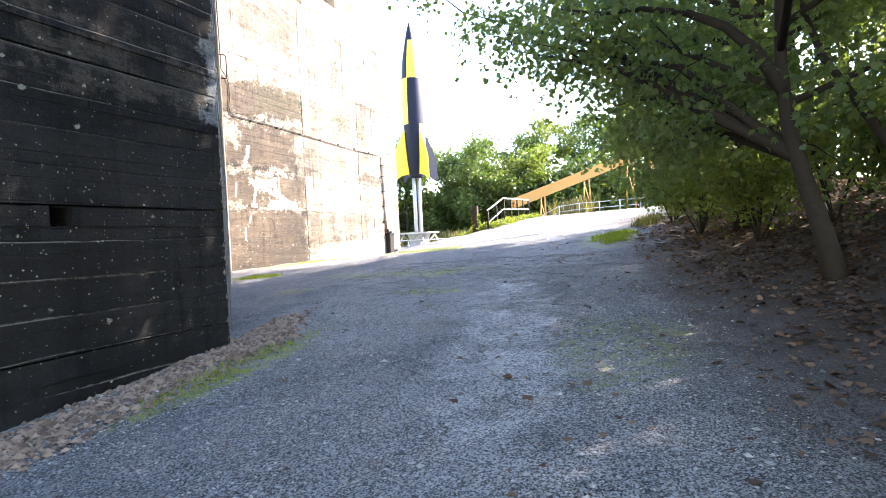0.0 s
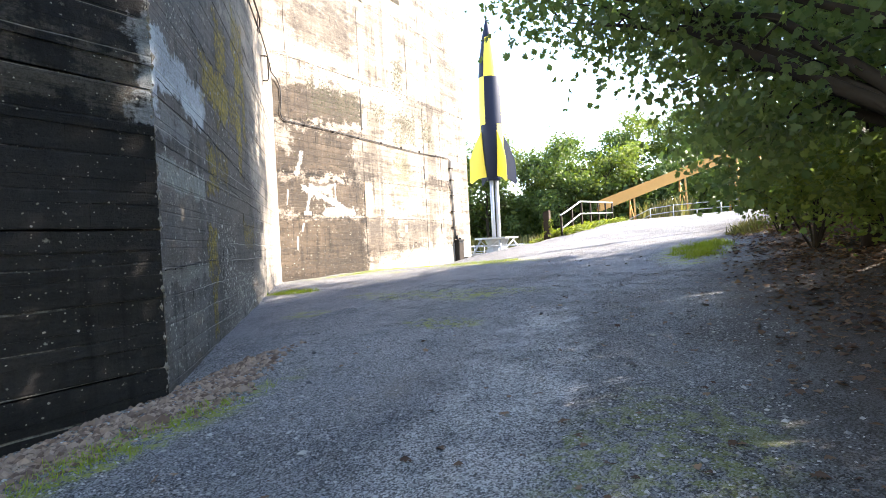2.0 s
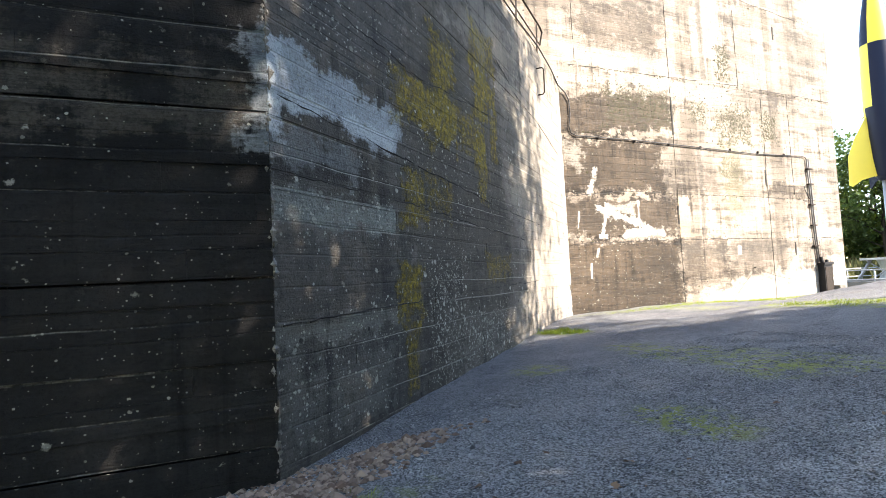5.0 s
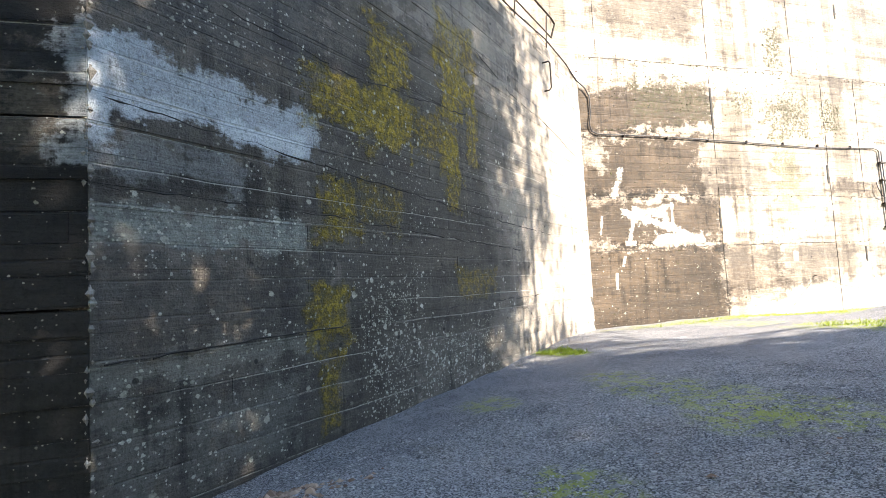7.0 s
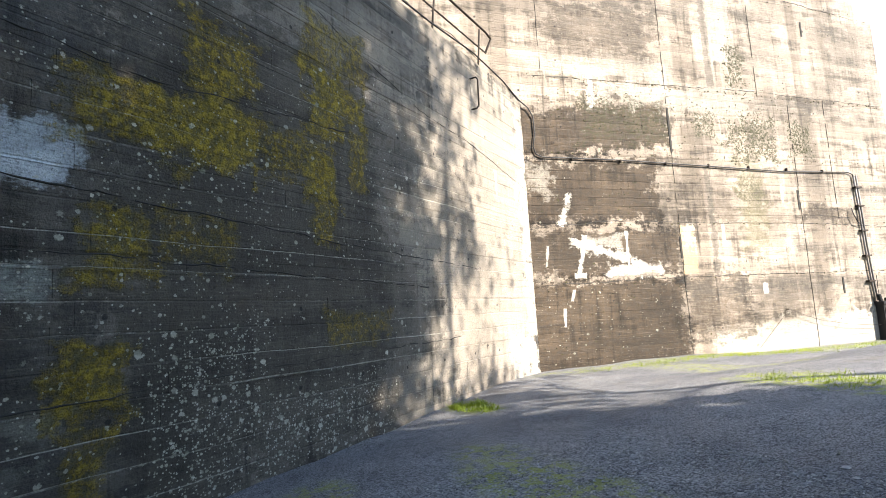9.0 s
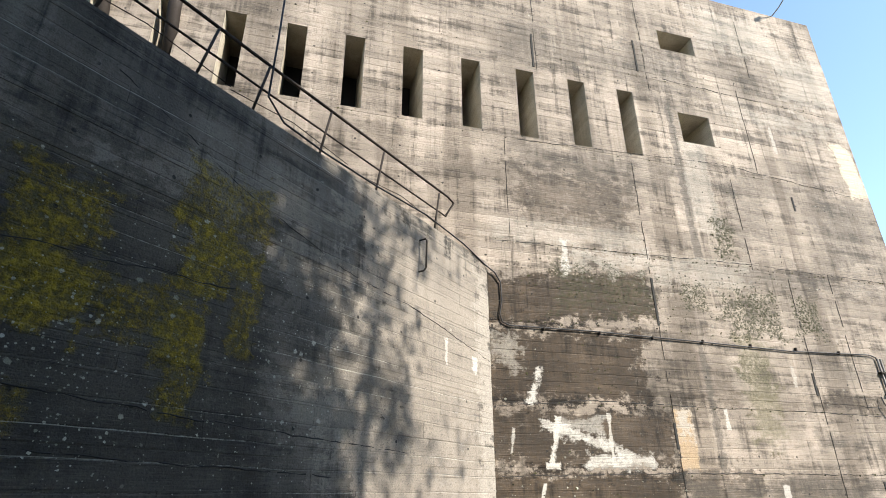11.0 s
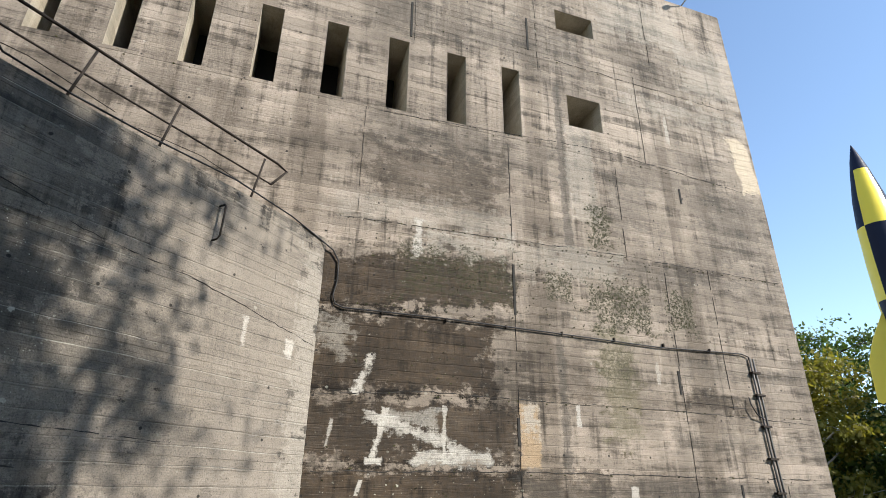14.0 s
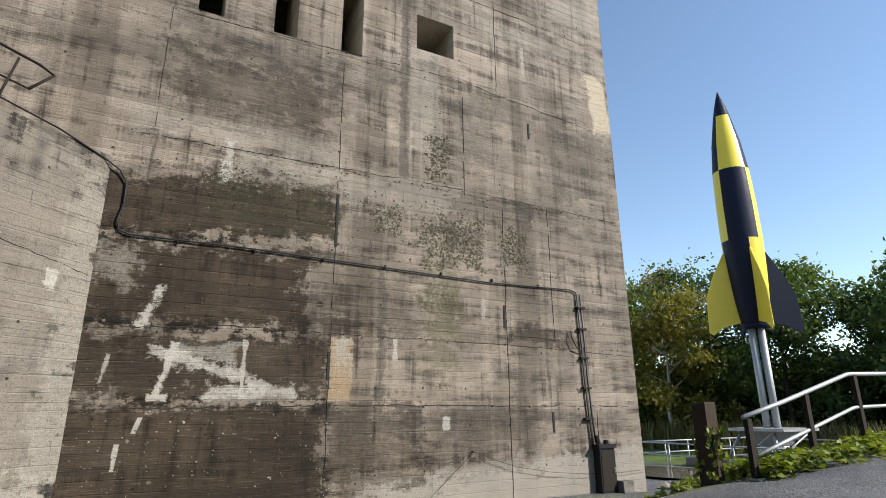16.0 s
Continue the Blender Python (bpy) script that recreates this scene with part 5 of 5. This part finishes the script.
def chipped_edge():
    """Broken concrete along the upright edge where the two walls meet."""
    rng = random.Random(31)
    q = Mesh()
    z = 0.9
    while z < 8.3:
        r = rng.uniform(0.012, 0.045)
        c = Vector((A[0] - 0.01 + rng.uniform(-0.02, 0.012), A[1] + rng.uniform(-0.03, 0.02), z))
        p = [c + Vector((rng.uniform(0.6, 1.2) * r * x, rng.uniform(0.6, 1.2) * r * y, rng.uniform(0.8, 1.9) * r * zz)) for x, y, zz in ((-1, 0, 0), (1, 0, 0), (0, -1, 0), (0, 1, 0), (0, 0, 1), (0, 0, -1))]
        for f in ((0, 2, 4), (2, 1, 4), (1, 3, 4), (3, 0, 4), (2, 0, 5), (1, 2, 5), (3, 1, 5), (0, 3, 5)):
            q.face([p[i] for i in f])
        z += rng.uniform(0.015, 0.06)
    tagged(q.make("trim_edge", M_TOP), "chipped rough concrete edge of the wall", "edge", kind="structure")


chipped_edge()


# ---- joints and pock marks in the bunker wall ----
def joint(y, z0, z1, w=0.007):
    rng = random.Random(int(y * 10))
    q = Mesh()
    z = z0
    while z < z1:
        h = min(rng.uniform(0.2, 0.6), z1 - z)
        o = rng.uniform(-0.012, 0.012)
        q.box(-12.84, -12.814, y + o - w / 2, y + o + w / 2, z, z + h)
        z += h + (rng.uniform(0.1, 0.3) if rng.random() < 0.25 else 0)
    tagged(q.make("trim_joint", M_DARK), "thin dark vertical joint in the concrete", "joint", kind="structure")


for y, z0, z1 in ((19.88, 1.5, 12.0), (24.55, 1.3, 9.0), (23.35, 9.0, 12.2), (26.1, 5.2, 9.1), (17.1, 14.8, 19.0), (21.0, 14.9, 19.5), (24.5, 12.4, 16.0), (15.9, 9.2, 12.2), (27.4, 1.4, 3.4), (25.3, 16.4, 19.0)):
    joint(y, z0, z1)


def pock_marks():
    rng = random.Random(77)
    q = Mesh()
    spots = []
    for z, y0, y1, step in ((9.02, 15.5, 28.8, 0.22), (6.98, 15.8, 28.6, 0.42), (5.06, 15.4, 28.7, 0.5), (3.55, 15.4, 28.5, 0.8), (12.2, 9.0, 28.5, 0.8), (15.4, 10.0, 28.0, 0.9)):
        y = y0
        while y < y1:
            spots.append((y, z + rng.gauss(0, 0.03), rng.uniform(0.010, 0.03)))
            y += step * rng.uniform(0.4, 1.7)
    for cy, cz, n, sy, sz in ((23.2, 8.1, 120, 0.7, 0.7), (24.8, 7.6, 60, 0.4, 0.35), (22.6, 9.9, 70, 0.25, 0.5), (17.8, 8.2, 150, 1.3, 0.45), (21.0, 8.0, 60, 0.5, 0.4), (17.2, 2.8, 60, 1.4, 0.6), (18.0, 6.0, 50, 1.3, 0.6)):
        spots += [(rng.gauss(cy, sy), rng.gauss(cz, sz), rng.uniform(0.007, 0.024)) for _ in range(n)]
    for y, z, r in spots:
        if 15.4 < y < 28.8 or z > 9:
            k = [(-12.816 + 0.004 * rng.random(), y + math.cos(a) * r * rng.uniform(0.6, 1.5), z + math.sin(a) * r * rng.uniform(0.4, 1.1)) for a in (0, 1.05, 2.1, 3.14, 4.2, 5.2)]
            q.face(k)
            back = [(-12.85, p[1], p[2]) for p in k]
            for i in range(6):
                q.face([k[i], k[(i + 1) % 6], back[(i + 1) % 6], back[i]])
    tagged(q.make("pock_marks", M_POCK), "dark pitted spots and moss clumps on the concrete", "pits", kind="stuff")


M_POCK = Nodes("dark_pits", 0.95, 0, 0.1)
M_POCK.colour(M_POCK.mix(M_POCK.island(), (0.012, 0.011, 0.008, 1), (0.045, 0.045, 0.018, 1)))
M_POCK = M_POCK.mat
pock_marks()


# ---- ragged pour lines and cracks ----
def crack(at, stops, seed, r=0.011):
    """A wavering dark line, broken here and there, half sunk into the wall. at maps (along, height) to a place."""
    rng = random.Random(seed)
    q = Mesh()
    for (a0, z0), (a1, z1) in zip(stops, stops[1:]):
        n = max(2, int(abs(a1 - a0) / 0.12))
        run = []
        for i in range(n + 1):
            f = i / n
            a = a0 + (a1 - a0) * f
            run.append(at(a, z0 + (z1 - z0) * f + 0.035 * noise.noise(Vector((a * 1.7, seed, 0))) + rng.uniform(-0.012, 0.012)))
            if len(run) > 2 and rng.random() < 0.12:
                q.tube(run, [r * rng.uniform(0.4, 1.3) for _ in run], 5)
                run = []
        if len(run) > 1:
            q.tube(run, [r * rng.uniform(0.4, 1.3) for _ in run], 5)
    tagged(q.make("trim_crack", M_DARK), "ragged dark pour line in the concrete", "crack", kind="structure")


def on_bunker(a, z):
    return Vector((-12.829, a, z))


def on_wing(a, z):
    return wing_point(a, z, 0.004)


for i, stops in enumerate((((15.5, 9.0), (19.8, 9.08), (23.2, 9.15), (28.8, 9.05)), ((15.4, 4.95), (17.6, 5.14), (20.5, 5.1), (24.4, 5.08), (28.8, 4.95)), ((15.4, 3.5), (20.0, 3.58), (28.6, 3.55)), ((16.2, 12.15), (23.0, 12.5), (28.7, 12.05)), ((21.2, 15.5), (28.2, 15.3)), ((24.6, 5.35), (26.6, 5.25)))):
    crack(on_bunker, stops, 400 + i)
for i, stops in enumerate((((4.0, 7.75), (6.0, 7.0), (8.0, 6.52), (10.0, 6.38), (12.85, 5.92)), ((0.1, 4.28), (2.5, 4.15), (6.0, 3.95), (10.0, 3.8)), ((0.1, 3.62), (3.0, 3.58), (8.0, 3.4)), ((0.1, 5.5), (3.0, 5.35), (6.0, 5.6)), ((0.1, 2.3), (4.0, 2.42), (9.0, 2.5)))):
    crack(on_wing, stops, 420 + i, 0.009)
